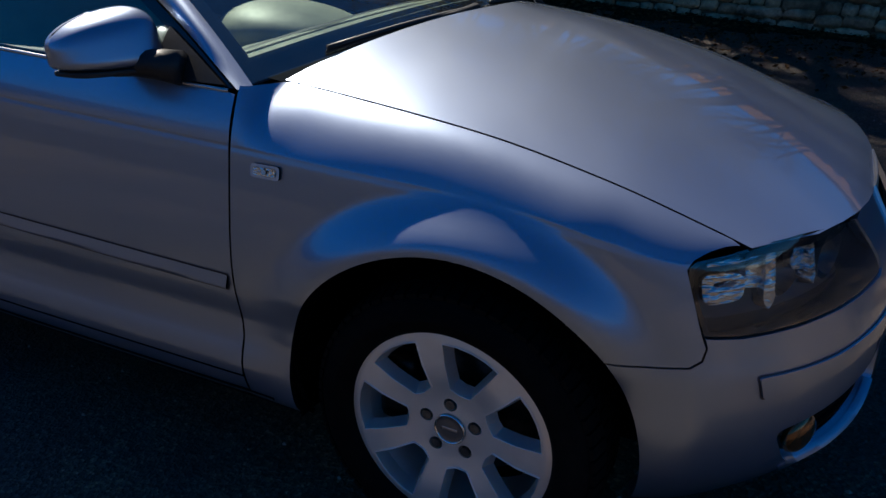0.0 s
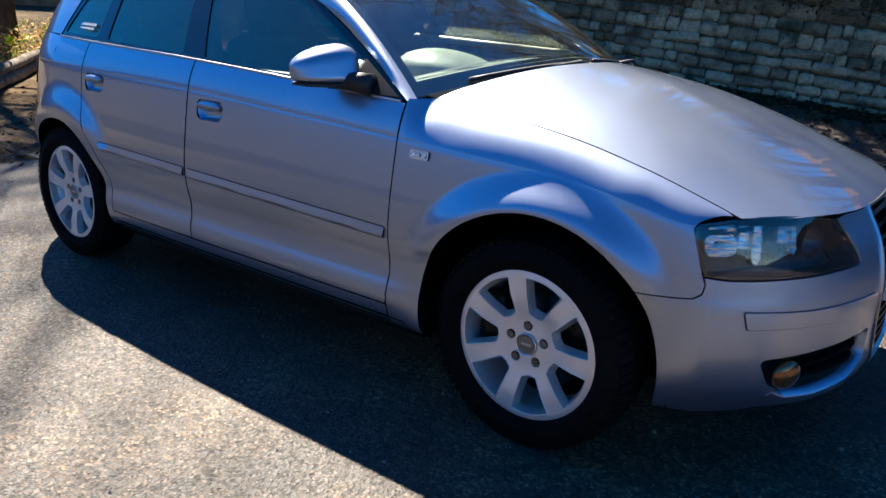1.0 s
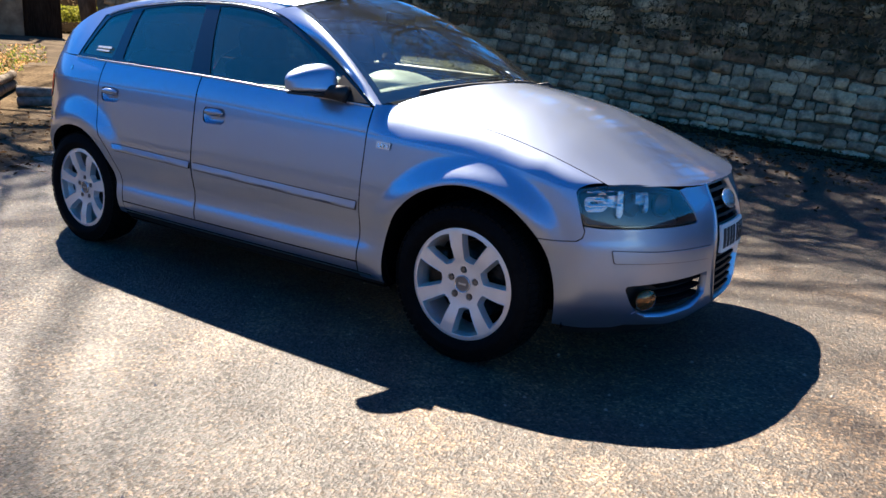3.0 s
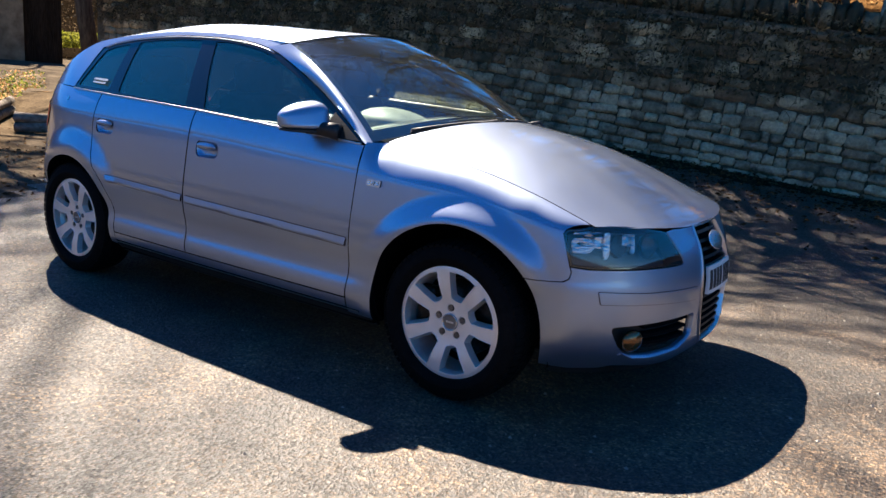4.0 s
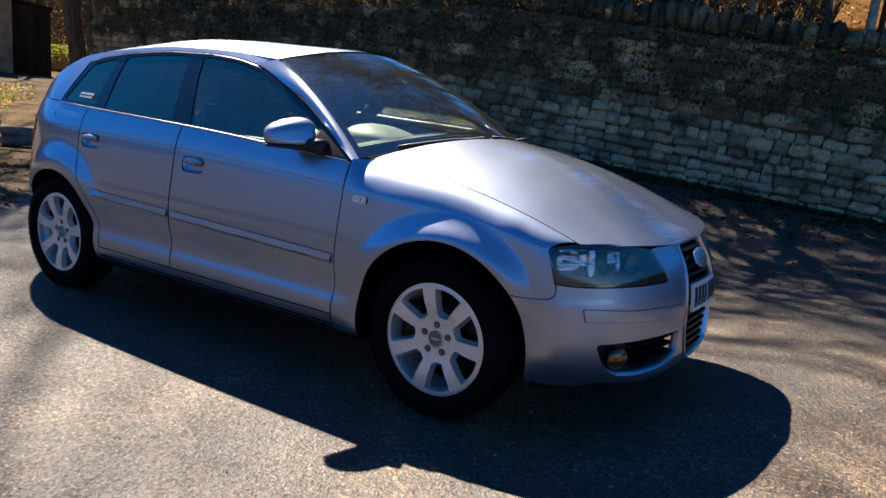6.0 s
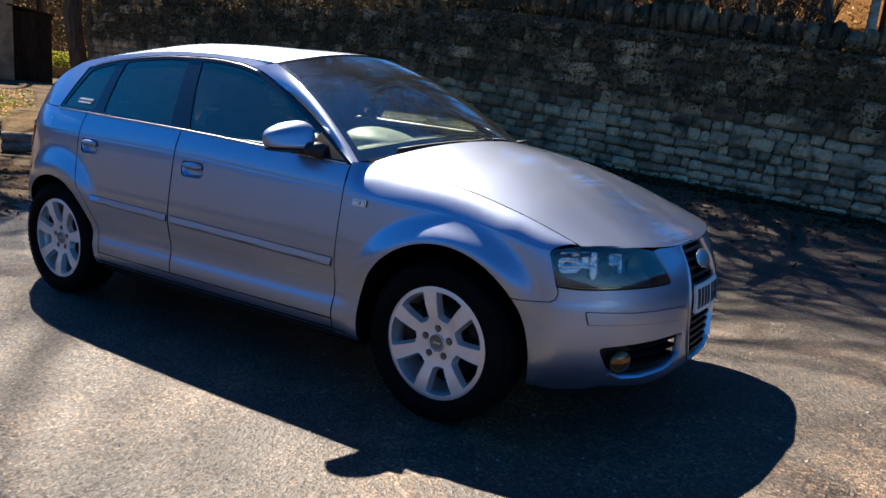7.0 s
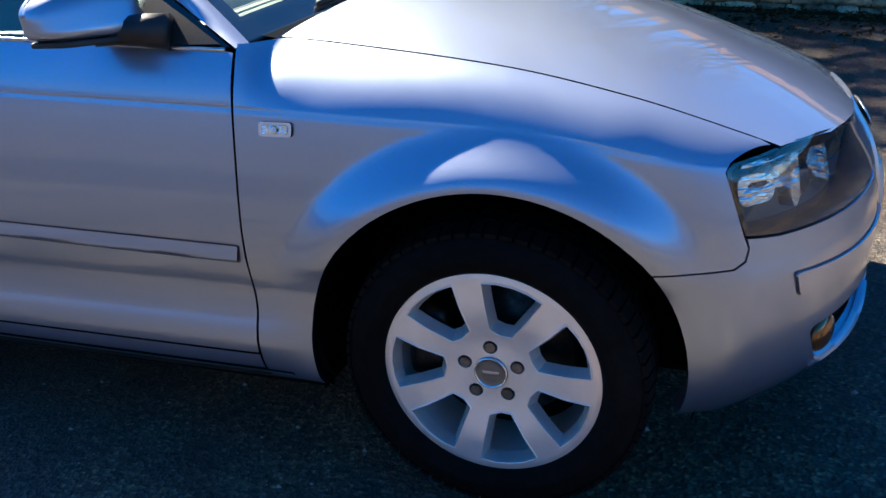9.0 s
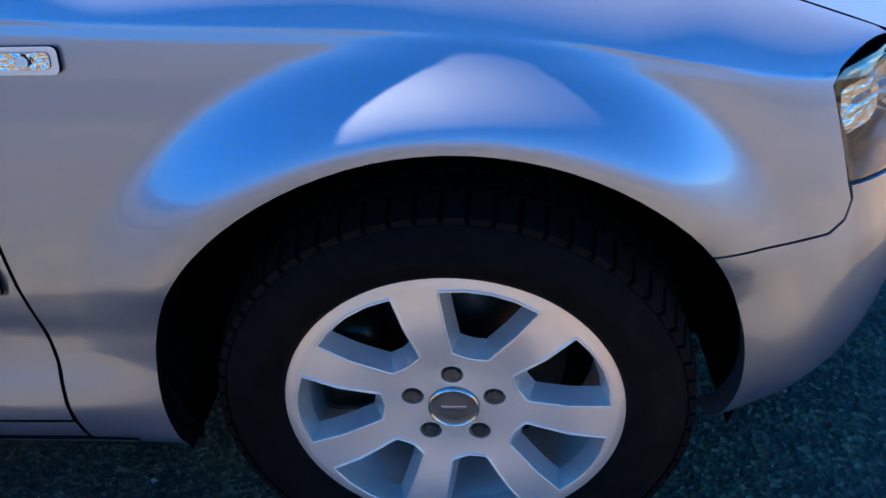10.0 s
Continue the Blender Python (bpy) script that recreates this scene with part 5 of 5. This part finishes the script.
def stone_mesh(rng):
    """A squared rubble stone, unit size, with a bulging uneven face."""
    verts = []
    nx_, nz_ = 5, 4
    for j in range(nz_):
        for i in range(nx_):
            u, v = -1 + 2 * i / (nx_ - 1), -1 + 2 * j / (nz_ - 1)
            k = (abs(u) ** 9 + abs(v) ** 9) ** (1 / 9)
            m = max(abs(u), abs(v))
            if k > 0:
                u, v = u * m / k, v * m / k
            edge = 1 - max(abs(u), abs(v)) ** 6
            verts.append(((u + rng.uniform(-0.10, 0.10)) * 0.5, -0.5 * edge * 0.22 - 0.28 + rng.uniform(-0.055, 0.055), (v + rng.uniform(-0.16, 0.16)) * 0.5))
    faces = [(j * nx_ + i, j * nx_ + i + 1, (j + 1) * nx_ + i + 1, (j + 1) * nx_ + i) for j in range(nz_ - 1) for i in range(nx_ - 1)]
    rim = [i for i in range(nx_)] + [j * nx_ + nx_ - 1 for j in range(1, nz_)] + [(nz_ - 1) * nx_ + i for i in range(nx_ - 2, -1, -1)] + [j * nx_ for j in range(nz_ - 2, 0, -1)]
    o = len(verts)
    for i in rim:
        x, y, z = verts[i]
        verts.append((x * 0.96, 0.5, z * 0.96))
    for k in range(len(rim)):
        a, b = rim[k], rim[(k + 1) % len(rim)]
        faces.append((b, a, o + k, o + (k + 1) % len(rim)))
    return verts, faces


rng = random.Random(7)
kinds = [stone_mesh(rng) for _ in range(14)]


def meshes_for(mat, name):
    out = []
    for v, f in kinds:
        me = bpy.data.meshes.new(name)
        me.from_pydata(v, [], f)
        me.polygons.foreach_set("use_smooth", [True] * len(me.polygons))
        me.materials.append(mat)
        out.append(me)
    return out


LIGHT_KINDS, DARK_KINDS, COPING_KINDS = meshes_for(STONE, "stone"), meshes_for(DARK_STONE, "stone"), meshes_for(COPING_STONE, "coping_stone")
far_stones, far_light = ([], []), ([], [])
moss_line = lambda x: wall_foot(x) + 0.80 + 0.12 * noise.noise(Vector((x * 1.1, 0, 9)))
placed = []
level = 0.0
slope = math.atan(-0.088)
while level < 1.95:
    high = rng.uniform(0.095, 0.175)
    x = -9.0 + rng.uniform(0, 0.3) - 4.4
    while x < 6.0:
        wide = rng.choice((rng.uniform(0.10, 0.2), rng.uniform(0.18, 0.3), rng.uniform(0.25, 0.46))) * (1.1 if high > 0.13 else 0.9)
        cx = x + wide / 2
        z = wall_foot(cx) - 0.05 + level + high / 2
        if z + high / 2 < wall_top(cx) - 0.02:
            tall = high * rng.uniform(0.88, 1.08)
            placed.append((cx, z + rng.uniform(-0.018, 0.018), wide - 0.012, tall - 0.004, rng.uniform(0.13, 0.21), z > moss_line(cx), rng.randrange(14), rng.uniform(-3, 3)))
        x += wide
    level += high
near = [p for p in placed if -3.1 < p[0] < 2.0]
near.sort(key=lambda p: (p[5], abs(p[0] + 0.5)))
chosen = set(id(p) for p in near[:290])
for p in placed:
    cx, z, wide, tall, deep, dark, kind_, lean = p
    m = Matrix.Translation((cx, WALL_Y + 0.080, z)) @ Matrix.Rotation(-slope + radians(lean), 4, "Y") @ Matrix.Diagonal((wide, deep, tall, 1))
    if id(p) in chosen:
        ob = new("stone", (DARK_KINDS if dark else LIGHT_KINDS)[kind_])
        ob.parent = wall
        ob.matrix_basis = m
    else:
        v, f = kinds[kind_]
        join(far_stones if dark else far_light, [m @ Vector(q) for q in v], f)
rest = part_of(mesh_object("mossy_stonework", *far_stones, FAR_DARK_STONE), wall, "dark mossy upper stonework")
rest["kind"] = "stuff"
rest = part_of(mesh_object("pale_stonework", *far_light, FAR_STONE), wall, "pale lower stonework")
rest["kind"] = "stuff"
x = -13.3
while x < 5.0:
    wide = rng.uniform(0.09, 0.18)
    high = rng.uniform(0.20, 0.32)
    ob = new("coping_stone", COPING_KINDS[rng.randrange(14)])
    ob.parent = wall
    ob.matrix_basis = Matrix.Translation((x + wide / 2, WALL_Y + 0.26, wall_top(x) + high * 0.42)) @ Matrix.Rotation(radians(rng.uniform(-7, 7)), 4, "Y") @ Matrix.Diagonal((wide * 1.02, rng.uniform(0.38, 0.55), high, 1))
    x += wide + (rng.uniform(0.02, 0.09) if rng.random() < 0.2 else 0.0)


# unseen wall, added behind the viewer to block the bright horizon
verts, faces = [], []
for x in (-34.0, 60.0):
    for y, z in ((-9.0, -0.5), (-9.0, 1.9), (-9.4, 1.9), (-9.4, -0.5)):
        verts.append((x, y, z))
faces = [(a, 4 + a, 4 + (a + 1) % 4, (a + 1) % 4) for a in range(4)] + [(0, 1, 2, 3), (7, 6, 5, 4)]
tagged(mesh_object("wall_south", verts, faces, MORTAR, False), "plain unseen wall added to keep the low sky out of reflections", "wall", kind="structure")


# ---- plants ----
def leaf_cloud(n, place, size, rng, flat=0.0):
    """Small folded leaves scattered by place(), as one set of faces."""
    verts, faces = [], []
    for _ in range(n):
        p = Vector(place())
        a = Vector((rng.gauss(0, 1), rng.gauss(0, 1), rng.gauss(0, 1) * (1 - flat))).normalized()
        b = a.orthogonal().normalized()
        b = (b * math.cos(1.7 * rng.random()) + a.cross(b) * math.sin(6.28 * rng.random())).normalized()
        s = size * rng.uniform(0.5, 1.4)
        o = len(verts)
        c = a.cross(b) * s * 0.18
        verts += [p - a * s, p + b * s * 0.42 + c, p + a * s, p - b * s * 0.42 + c]
        faces += [(o, o + 1, o + 2), (o, o + 2, o + 3)]
    return verts, faces


def tree_data(rng, height, lean, girth, levels=4, spread=0.55, start=0.35):
    """Trunk and limbs of a bare tree as tapered tubes, thick and thin ones apart."""
    thick, thin = ([], []), ([], [])

    def grow(at, way, length, r, level):
        pts, rad = [at], [r]
        n = 6 if level < 2 else 4
        p, d = at.copy(), way.copy()
        for k in range(n):
            d = (d + Vector((rng.gauss(0, 1), rng.gauss(0, 1), rng.gauss(0, 1))) * (0.07 if level == 0 else 0.16) + Vector((0, 0, 0.05 if level else 0.02))).normalized()
            p = p + d * length / n
            pts.append(p.copy())
            rad.append(r * (1 - (0.72 if level == 0 else 0.8) * (k + 1) / n))
        v, f = tube_data(pts, rad, 9 if level == 0 else 6 if level < 3 else 3, level < 2)
        join(thick if level < 2 else thin, v, f)
        if level >= levels:
            return
        count = (11, 7, 6, 4)[min(level, 3)]
        for k in range(count):
            t = rng.uniform(start if level == 0 else 0.25, 1.0)
            i = min(n - 1, int(t * n))
            q = pts[i].lerp(pts[i + 1], t * n - i)
            base = (pts[i + 1] - pts[i]).normalized()
            out = base.orthogonal().normalized()
            ang = rng.uniform(0, 6.283)
            out = out * math.cos(ang) + base.cross(out) * math.sin(ang)
            way2 = (base * (1 - spread) + out * spread + Vector((0, 0, 0.10))).normalized()
            grow(q, way2, length * rng.uniform(0.38, 0.58), max(0.0045, rad[i] * rng.uniform(0.45, 0.65)), level + 1)
    grow(Vector((0, 0, 0)), Vector((lean[0], lean[1], 1)).normalized(), height * 0.72, girth, 0)
    return thick, thin


def tree(at, height, girth, seed, bark, label, lean=(0, 0), levels=4, spread=0.55, start=0.35):
    rng = random.Random(seed)
    thick, thin = tree_data(rng, height, lean, girth, levels, spread, start)
    t = thing("tree", label, "tree", "bare trees behind the wall", at=at)
    part_of(mesh_object("trunk", *thick, bark), t)
    if thin[0]:
        part_of(mesh_object("crown", *thin, bark), t)
    return t


def bank(x, y):
    return ground_z(x, y) - 0.08


for x, y, h, g, seed in ((-9.0, 8.6, 14, 0.20, 1), (-6.2, 9.6, 15, 0.22, 2), (-1.6, 9.8, 14, 0.17, 4), (1.2, 8.8, 12, 0.15, 5), (-7.4, 7.6, 11, 0.14, 6), (-2.6, 7.1, 9, 0.10, 8), (-14.5, 9.5, 13, 0.18, 10), (-19.0, 10.8, 22, 0.22, 18), (-22.0, 12.9, 24, 0.24, 19), (-16.3, 9.2, 20, 0.20, 20), (-26.0, 15.6, 23, 0.24, 21), (-38.0, 13.0, 20, 0.24, 22), (-37.0, 18.5, 18, 0.22, 23), (-15.6, 7.4, 18, 0.21, 24), (-14.2, 8.3, 17, 0.20, 25)):
    tree((x, y, bank(x, y)), h, g, seed, BARK, "tall bare tree with grey-brown bark and fine twigs", (random.uniform(-0.08, 0.08), random.uniform(-0.05, 0.02)))
tree((-4.3, 8.0, bank(-4.3, 8.0)), 12, 0.17, 41, BARK, "spreading bare tree with a dense crown of fine twigs", (0.05, -0.06), 3, 0.72, 0.22)
for x, y, h, seed in ((-12.4, 2.8, 13, 61), (-12.6, 1.7, 11, 62), (-13.0, 3.4, 15, 64), (-11.8, 7.2, 17, 63)):
    tree((x, y, bank(x, y)), h, 0.19, seed, BARK, "spreading bare tree whose twigs dapple the lane", (0.02, -0.20 if y > 5 else -0.02), 4, 0.7, 0.25 if y > 5 else 0.5)
tree((-2.2, 8.4, bank(-2.2, 8.4)), 11, 0.15, 42, BARK, "spreading bare tree with a dense crown of fine twigs", (-0.05, -0.06), 3, 0.72, 0.22)
for x, y, h, g, seed, b in ((-2.6, 7.4, 7, 0.075, 11, BARK), (-0.3, 7.6, 6, 0.07, 12, BARK), (0.62, 7.2, 7, 0.06, 13, PALE_SUNLIT_BARK), (0.85, 7.3, 7, 0.045, 14, PALE_SUNLIT_BARK), (1.02, 8.2, 7, 0.05, 15, PALE_SUNLIT_BARK), (-4.6, 7.8, 6, 0.06, 16, BARK), (1.7, 7.9, 7, 0.06, 17, PALE_SUNLIT_BARK)):
    tree((x, y, bank(x, y)), h, g, seed, b, "slender bare birch, its pale bark also painted as sunlit" if b is PALE_SUNLIT_BARK else "slender bare brown-barked tree", (0.03, 0.0), 2, 0.4, 0.45)

rng = random.Random(77)
for k in range(16):
    x, y = -6.5 + 8.6 * k / 15 + rng.uniform(-0.2, 0.2), rng.uniform(6.9, 8.4)
    tree((x, y, bank(x, y)), rng.uniform(3.5, 6), rng.uniform(0.025, 0.05), 200 + k, BARK, "thin bare sapling behind the wall", (rng.uniform(-0.15, 0.15), 0.0), 3, 0.5, 0.2)
for k in range(26):
    x, y = -5.5 + 8.0 * k / 25 + rng.uniform(-0.15, 0.15), rng.uniform(6.8, 9.2)
    # every third sapling gets the pale bark in place of sunlight on it
    pale = k % 3 == 0
    tree((x, y, bank(x, y)), rng.uniform(5, 8), rng.uniform(0.02, 0.055), 300 + k, PALE_SUNLIT_BARK if pale else BARK, "slim upright sapling with sunlight painted into its pale bark" if pale else "slim upright brown sapling behind the wall", (rng.uniform(-0.06, 0.06), 0.0), 2, 0.45, 0.3)
rng = random.Random(31)


def shrub(at, size, n, leaf, mat, label, twig=60):
    t = thing("shrub", label, "shrub", at=(at[0], at[1], bank(at[0], at[1])))
    sticks = ([], [])
    for _ in range(twig):
        a, out = rng.uniform(0, 6.283), rng.uniform(0.2, 1.0)
        tip = Vector((math.cos(a) * out * size[0], math.sin(a) * out * size[1], size[2] * rng.uniform(0.5, 1.1)))
        mid = tip * 0.5 + Vector((rng.gauss(0, 0.08), rng.gauss(0, 0.08), 0.1))
        v, f = tube_data([(0.2 * tip.x, 0.2 * tip.y, 0), mid, tip], [0.012, 0.008, 0.003], 4, False)
        join(sticks, v, f)
    part_of(mesh_object("twig_tangle", *sticks, BARK), t)

    def place():
        a, r = rng.uniform(0, 6.283), math.sqrt(rng.random())
        z = rng.random() ** 0.7
        return (math.cos(a) * r * size[0] * (1.1 - 0.4 * z), math.sin(a) * r * size[1] * (1.1 - 0.4 * z), z * size[2] * (0.85 + 0.25 * noise.noise(Vector((a * 2, at[0], r)))))
    part_of(mesh_object("foliage", *leaf_cloud(n, place, leaf, rng), mat, False), t)
    return t


for x, y in ((-7.0, 7.6), (-5.0, 8.6), (-2.0, 8.6), (-0.9, 8.0), (-0.2, 9.2), (-3.2, 9.5), (-0.5, 7.3), (-1.6, 7.2), (-2.9, 7.4), (-6.0, 7.3), (-8.4, 7.5)):
    shrub((x, y), (0.8, 0.5, 1.2), 1300, 0.03, DRY_LEAF, "tangled shrub with dry brown leaves behind the wall")
shrub((-4.15, 7.6), (0.8, 0.6, 1.3), 1500, 0.04, GREEN_LEAF, "yellow-green evergreen shrub behind the wall")
shrub((-3.1, 8.2), (0.6, 0.5, 1.7), 900, 0.03, PINK_PETAL, "shrub with pale pink blossom behind the wall")
shrub((-1.9, 7.3), (0.35, 0.3, 0.8), 350, 0.03, GREEN_LEAF, "small green shrub behind the wall")

# dead creeper over the upper wall
rng = random.Random(5)
sticks = ([], [])
for _ in range(800):
    x = rng.uniform(-13.3, 2.5)
    z = rng.triangular(wall_foot(x) + 0.75, wall_top(x) + 0.15)
    p = Vector((x, WALL_Y - 0.02, z))
    d = Vector((rng.gauss(0, 1), -0.25, rng.gauss(-0.2, 0.8))).normalized()
    pts = [p]
    for _k in range(4):
        d = (d + Vector((rng.gauss(0, 0.5), rng.gauss(0, 0.25), rng.gauss(-0.15, 0.5)))).normalized()
        p = p + d * rng.uniform(0.05, 0.13)
        p.y = min(WALL_Y - 0.02, max(WALL_Y - 0.22, p.y))
        pts.append(p.copy())
    v, f = tube_data(pts, [0.004, 0.004, 0.003, 0.002, 0.0015], 3, False)
    join(sticks, v, f)
creeper = mesh_object("creeper", *sticks, DEAD_STEM)
tagged(creeper, "tangle of dead grey creeper stems over the upper wall", "creeper", kind="stuff")


def on_wall():
    x = rng.uniform(-13.4, 3.0)
    t = rng.random() ** 0.8
    z = wall_foot(x) + 0.85 + t * (wall_top(x) - wall_foot(x) - 0.75)
    k = noise.noise(Vector((x * 1.6, z * 1.6, 4)))
    return (x, WALL_Y - 0.04 - max(0, k) * 0.22 * rng.random(), z)


ivy = mesh_object("ivy", *leaf_cloud(13000, on_wall, 0.028, rng), IVY_LEAF, False)
tagged(ivy, "dull dark ivy and moss clinging to the upper wall", "ivy", kind="stuff")


def at_foot():
    if rng.random() < 0.22:
        x, y = -4.6 - abs(rng.gauss(0, 2.2)), rng.uniform(-2.5, 4.0)
        return (x, y, ground_z(x, y) + rng.uniform(0.004, 0.03))
    x = rng.uniform(-7.0, 4.5)
    y = WALL_Y - 0.05 - abs(rng.gauss(0, 0.8))
    return (x, y, ground_z(x, y) + rng.uniform(0.004, 0.03))


litter = mesh_object("leaf_litter", *leaf_cloud(8300, at_foot, 0.026, rng, 0.75), FALLEN_LEAF, False)
tagged(litter, "dry brown fallen leaves along the wall's foot and over the drive", "leaves", kind="stuff")

# pale grit scattered over the asphalt
verts, faces = [], []
for _ in range(1500):
    x, y = rng.uniform(-9, 3.5), rng.uniform(-3.0, 5.0)
    r = rng.uniform(0.003, 0.010)
    z = ground_z(x, y)
    o = len(verts)
    verts += [(x - r, y, z), (x, y - r * 0.8, z), (x + r, y, z), (x, y + r * 0.8, z), (x, y, z + r * 0.9)]
    faces += [(o, o + 1, o + 4), (o + 1, o + 2, o + 4), (o + 2, o + 3, o + 4), (o + 3, o, o + 4)]
grit = mesh_object("grit", verts, faces, grainy("pale_grit", (0.25, 0.23, 0.2), (0.5, 0.47, 0.42), 8, 0.9, where="World"), False)
tagged(grit, "pale grit and small stones lying on the asphalt", "grit", kind="stuff")

# ---- flower bed with log edging ----
def log(a, b, r, label):
    a, b = Vector(a), Vector(b)
    n, rr = 10, random.Random(int(a.x * 100) + int(a.z * 50))
    pts = [a.lerp(b, k / n) + Vector((0, 0, 0.006 * rr.gauss(0, 1))) for k in range(n + 1)]
    v, f = tube_data(pts, [r * (1 + 0.05 * rr.gauss(0, 1)) for _ in pts], 14)
    ob = mesh_object("log", v, f, LOG_WOOD)
    return tagged(ob, label, "log", "log edging of the flower bed")


def on_ground(x, y, up):
    return (x, y, ground_z(x, y) + up)


for off, r in ((0.065, 0.072), (0.195, 0.066)):
    log(on_ground(-10.9, 3.0, off), on_ground(-7.2, 0.35, off), r, "weathered grey log lying as a bed edging, sunlit on top")
    log(on_ground(-8.85, 2.02, off), on_ground(-7.4, 3.4, off), r, "weathered grey log end lying as a bed edging")


def bed():
    x = rng.uniform(-14.5, -9.3)
    y = 1.9 - (x + 9.3) * 0.75 - rng.uniform(0.2, 2.6)
    return (x, y, ground_z(x, y) + 0.10 + 0.34 * rng.random() ** 2)


grass = mesh_object("bed_greenery", *leaf_cloud(2200, bed, 0.035, rng, 0.0), GREEN_LEAF, False)
tagged(grass, "low green and straw-coloured plants in the flower bed", "plants", kind="stuff")
dead = mesh_object("bed_litter", *leaf_cloud(2500, bed, 0.035, rng, 0.3), DRY_LEAF, False)
tagged(dead, "straw-coloured dead leaves and stalks in the flower bed", "leaves", kind="stuff")
for x, y in ((-10.6, 2.35), (-11.0, 2.2), (-9.3, 3.1), (-12.2, 2.6), (-9.0, 2.9)):
    t = thing("daffodil", "yellow daffodil in the flower bed", "flower", "daffodils", at=on_ground(x, y, 0))
    v, f = tube_data([(0, 0, 0), (0.02, 0, 0.2), (0.05, 0.0, 0.38)], [0.006, 0.005, 0.004], 5)
    part_of(mesh_object("stem", v, f, GREEN_LEAF), t)
    bm = bmesh.new()
    for k in range(6):
        made = bmesh.ops.create_circle(bm, cap_ends=True, segments=8, radius=0.035)["verts"]
        bmesh.ops.transform(bm, matrix=Matrix.Translation((0.07, 0, 0.40)) @ Matrix.Rotation(radians(60 * k), 4, "X") @ Matrix.Translation((0, 0, 0.04)) @ Matrix.Rotation(radians(80), 4, "Y") @ Matrix.Diagonal((1.2, 0.7, 1, 1)), verts=made)
    made = bmesh.ops.create_cone(bm, cap_ends=False, segments=10, radius1=0.015, radius2=0.03, depth=0.05)["verts"]
    bmesh.ops.transform(bm, matrix=Matrix.Translation((0.095, 0, 0.40)) @ Matrix.Rotation(radians(90), 4, "Y"), verts=made)
    part("flower_head", bm, YELLOW_PETAL, t)

# ---- cottage and shed at the lane's end ----
def local_box(size, at, bevel=0.02):
    bm = bmesh.new()
    box(bm, size, at, bevel)
    return bm


base_z = ground_z(-33, 14)
cottage = thing("cottage", "pale stone cottage with a dark window and doorway", "house", at=(-32.75, 14.65, base_z - 0.1), turn=62)
# the front runs along local x, its near corner at x = 0
bm = bmesh.new()
for x0, x1, z0, z1 in ((-9.0, -4.1, 0, 5.2), (-4.1, -3.1, 2.15, 5.2), (-3.1, -1.75, 0, 5.2), (-1.75, -0.95, 0, 0.75), (-1.75, -0.95, 2.25, 5.2), (-0.95, 0.0, 0, 5.2)):
    box(bm, (x1 - x0, 0.5, z1 - z0), ((x0 + x1) / 2, 0.25, (z0 + z1) / 2))
box(bm, (9.0, 0.3, 5.2), (-4.5, 6.0, 2.6))
box(bm, (0.3, 5.6, 5.2), (-0.16, 3.1, 2.6))
part("front_wall", bm, COTTAGE, cottage, "pale rubble and render wall", False)
part("door", local_box((0.96, 0.06, 2.12), (-3.6, 0.18, 1.06)), DARK_BOARD, cottage, "dark boarded door", False)
w = part("window", local_box((0.80, 0.05, 1.5), (-1.35, 0.20, 1.5)), PANE_DARK, cottage, "dark sash window", False)
for x, s in ((-1.72, (0.06, 0.08, 1.5)), (-0.98, (0.06, 0.08, 1.5)), (-1.35, (0.04, 0.08, 1.5))):
    part("window_bar", local_box(s, (x, 0.17, 1.5)), BLACK, w, "", False)
for z in (0.78, 1.5, 2.22):
    part("window_bar", local_box((0.80, 0.08, 0.05), (-1.35, 0.165, z)), BLACK, w, "", False)
bm = bmesh.new()
box(bm, (9.6, 7.2, 0.2), (-4.5, 3.0, 5.3))
part("roof", bm, DARK_BOARD, cottage, "dark roof", False)
shed = thing("shed", "dark brown boarded shed beside the cottage", "shed", at=(-32.79, 14.55, base_z - 0.1), turn=62)
bm = bmesh.new()
box(bm, (1.6, 2.2, 3.1), (0.80, 1.3, 1.55))
part("carcass", bm, DARK_BOARD, shed, "", False)
for k in range(10):
    part("board", local_box((0.145, 0.03, 3.05), (0.08 + 0.153 * k, 0.19, 1.55), 0.008), DARK_BOARD, shed, "", False)
bm = bmesh.new()
box(bm, (1.8, 2.6, 0.08), (0.80, 1.3, 3.16), 0.01, Matrix.Rotation(radians(8), 4, "Y"))
part("roof", bm, DARK_BOARD, shed, "", False)


def lawn():
    x, y = rng.uniform(-43, -39), rng.uniform(19.4, 24.5)
    return (x, y, 1.75 + 0.8 * rng.random() + 0.05 * (y - 21))


far_lawn = mesh_object("far_lawn", *leaf_cloud(6000, lawn, 0.10, rng, 0.3), LAWN_LEAF, False)
tagged(far_lawn, "sunlit yellow-green garden plants beyond the shed", "plants", kind="stuff")


def far_wood():
    x, y = rng.uniform(-75, -40), rng.uniform(2, 60)
    return (x, y, ground_z(x, y) + 10 * rng.random() ** 1.2)


wood = mesh_object("far_thicket", *leaf_cloud(36000, far_wood, 0.10, rng), TWIG_LEAF, False)
tagged(wood, "brown leafless thicket on the far bank", "thicket", kind="stuff")
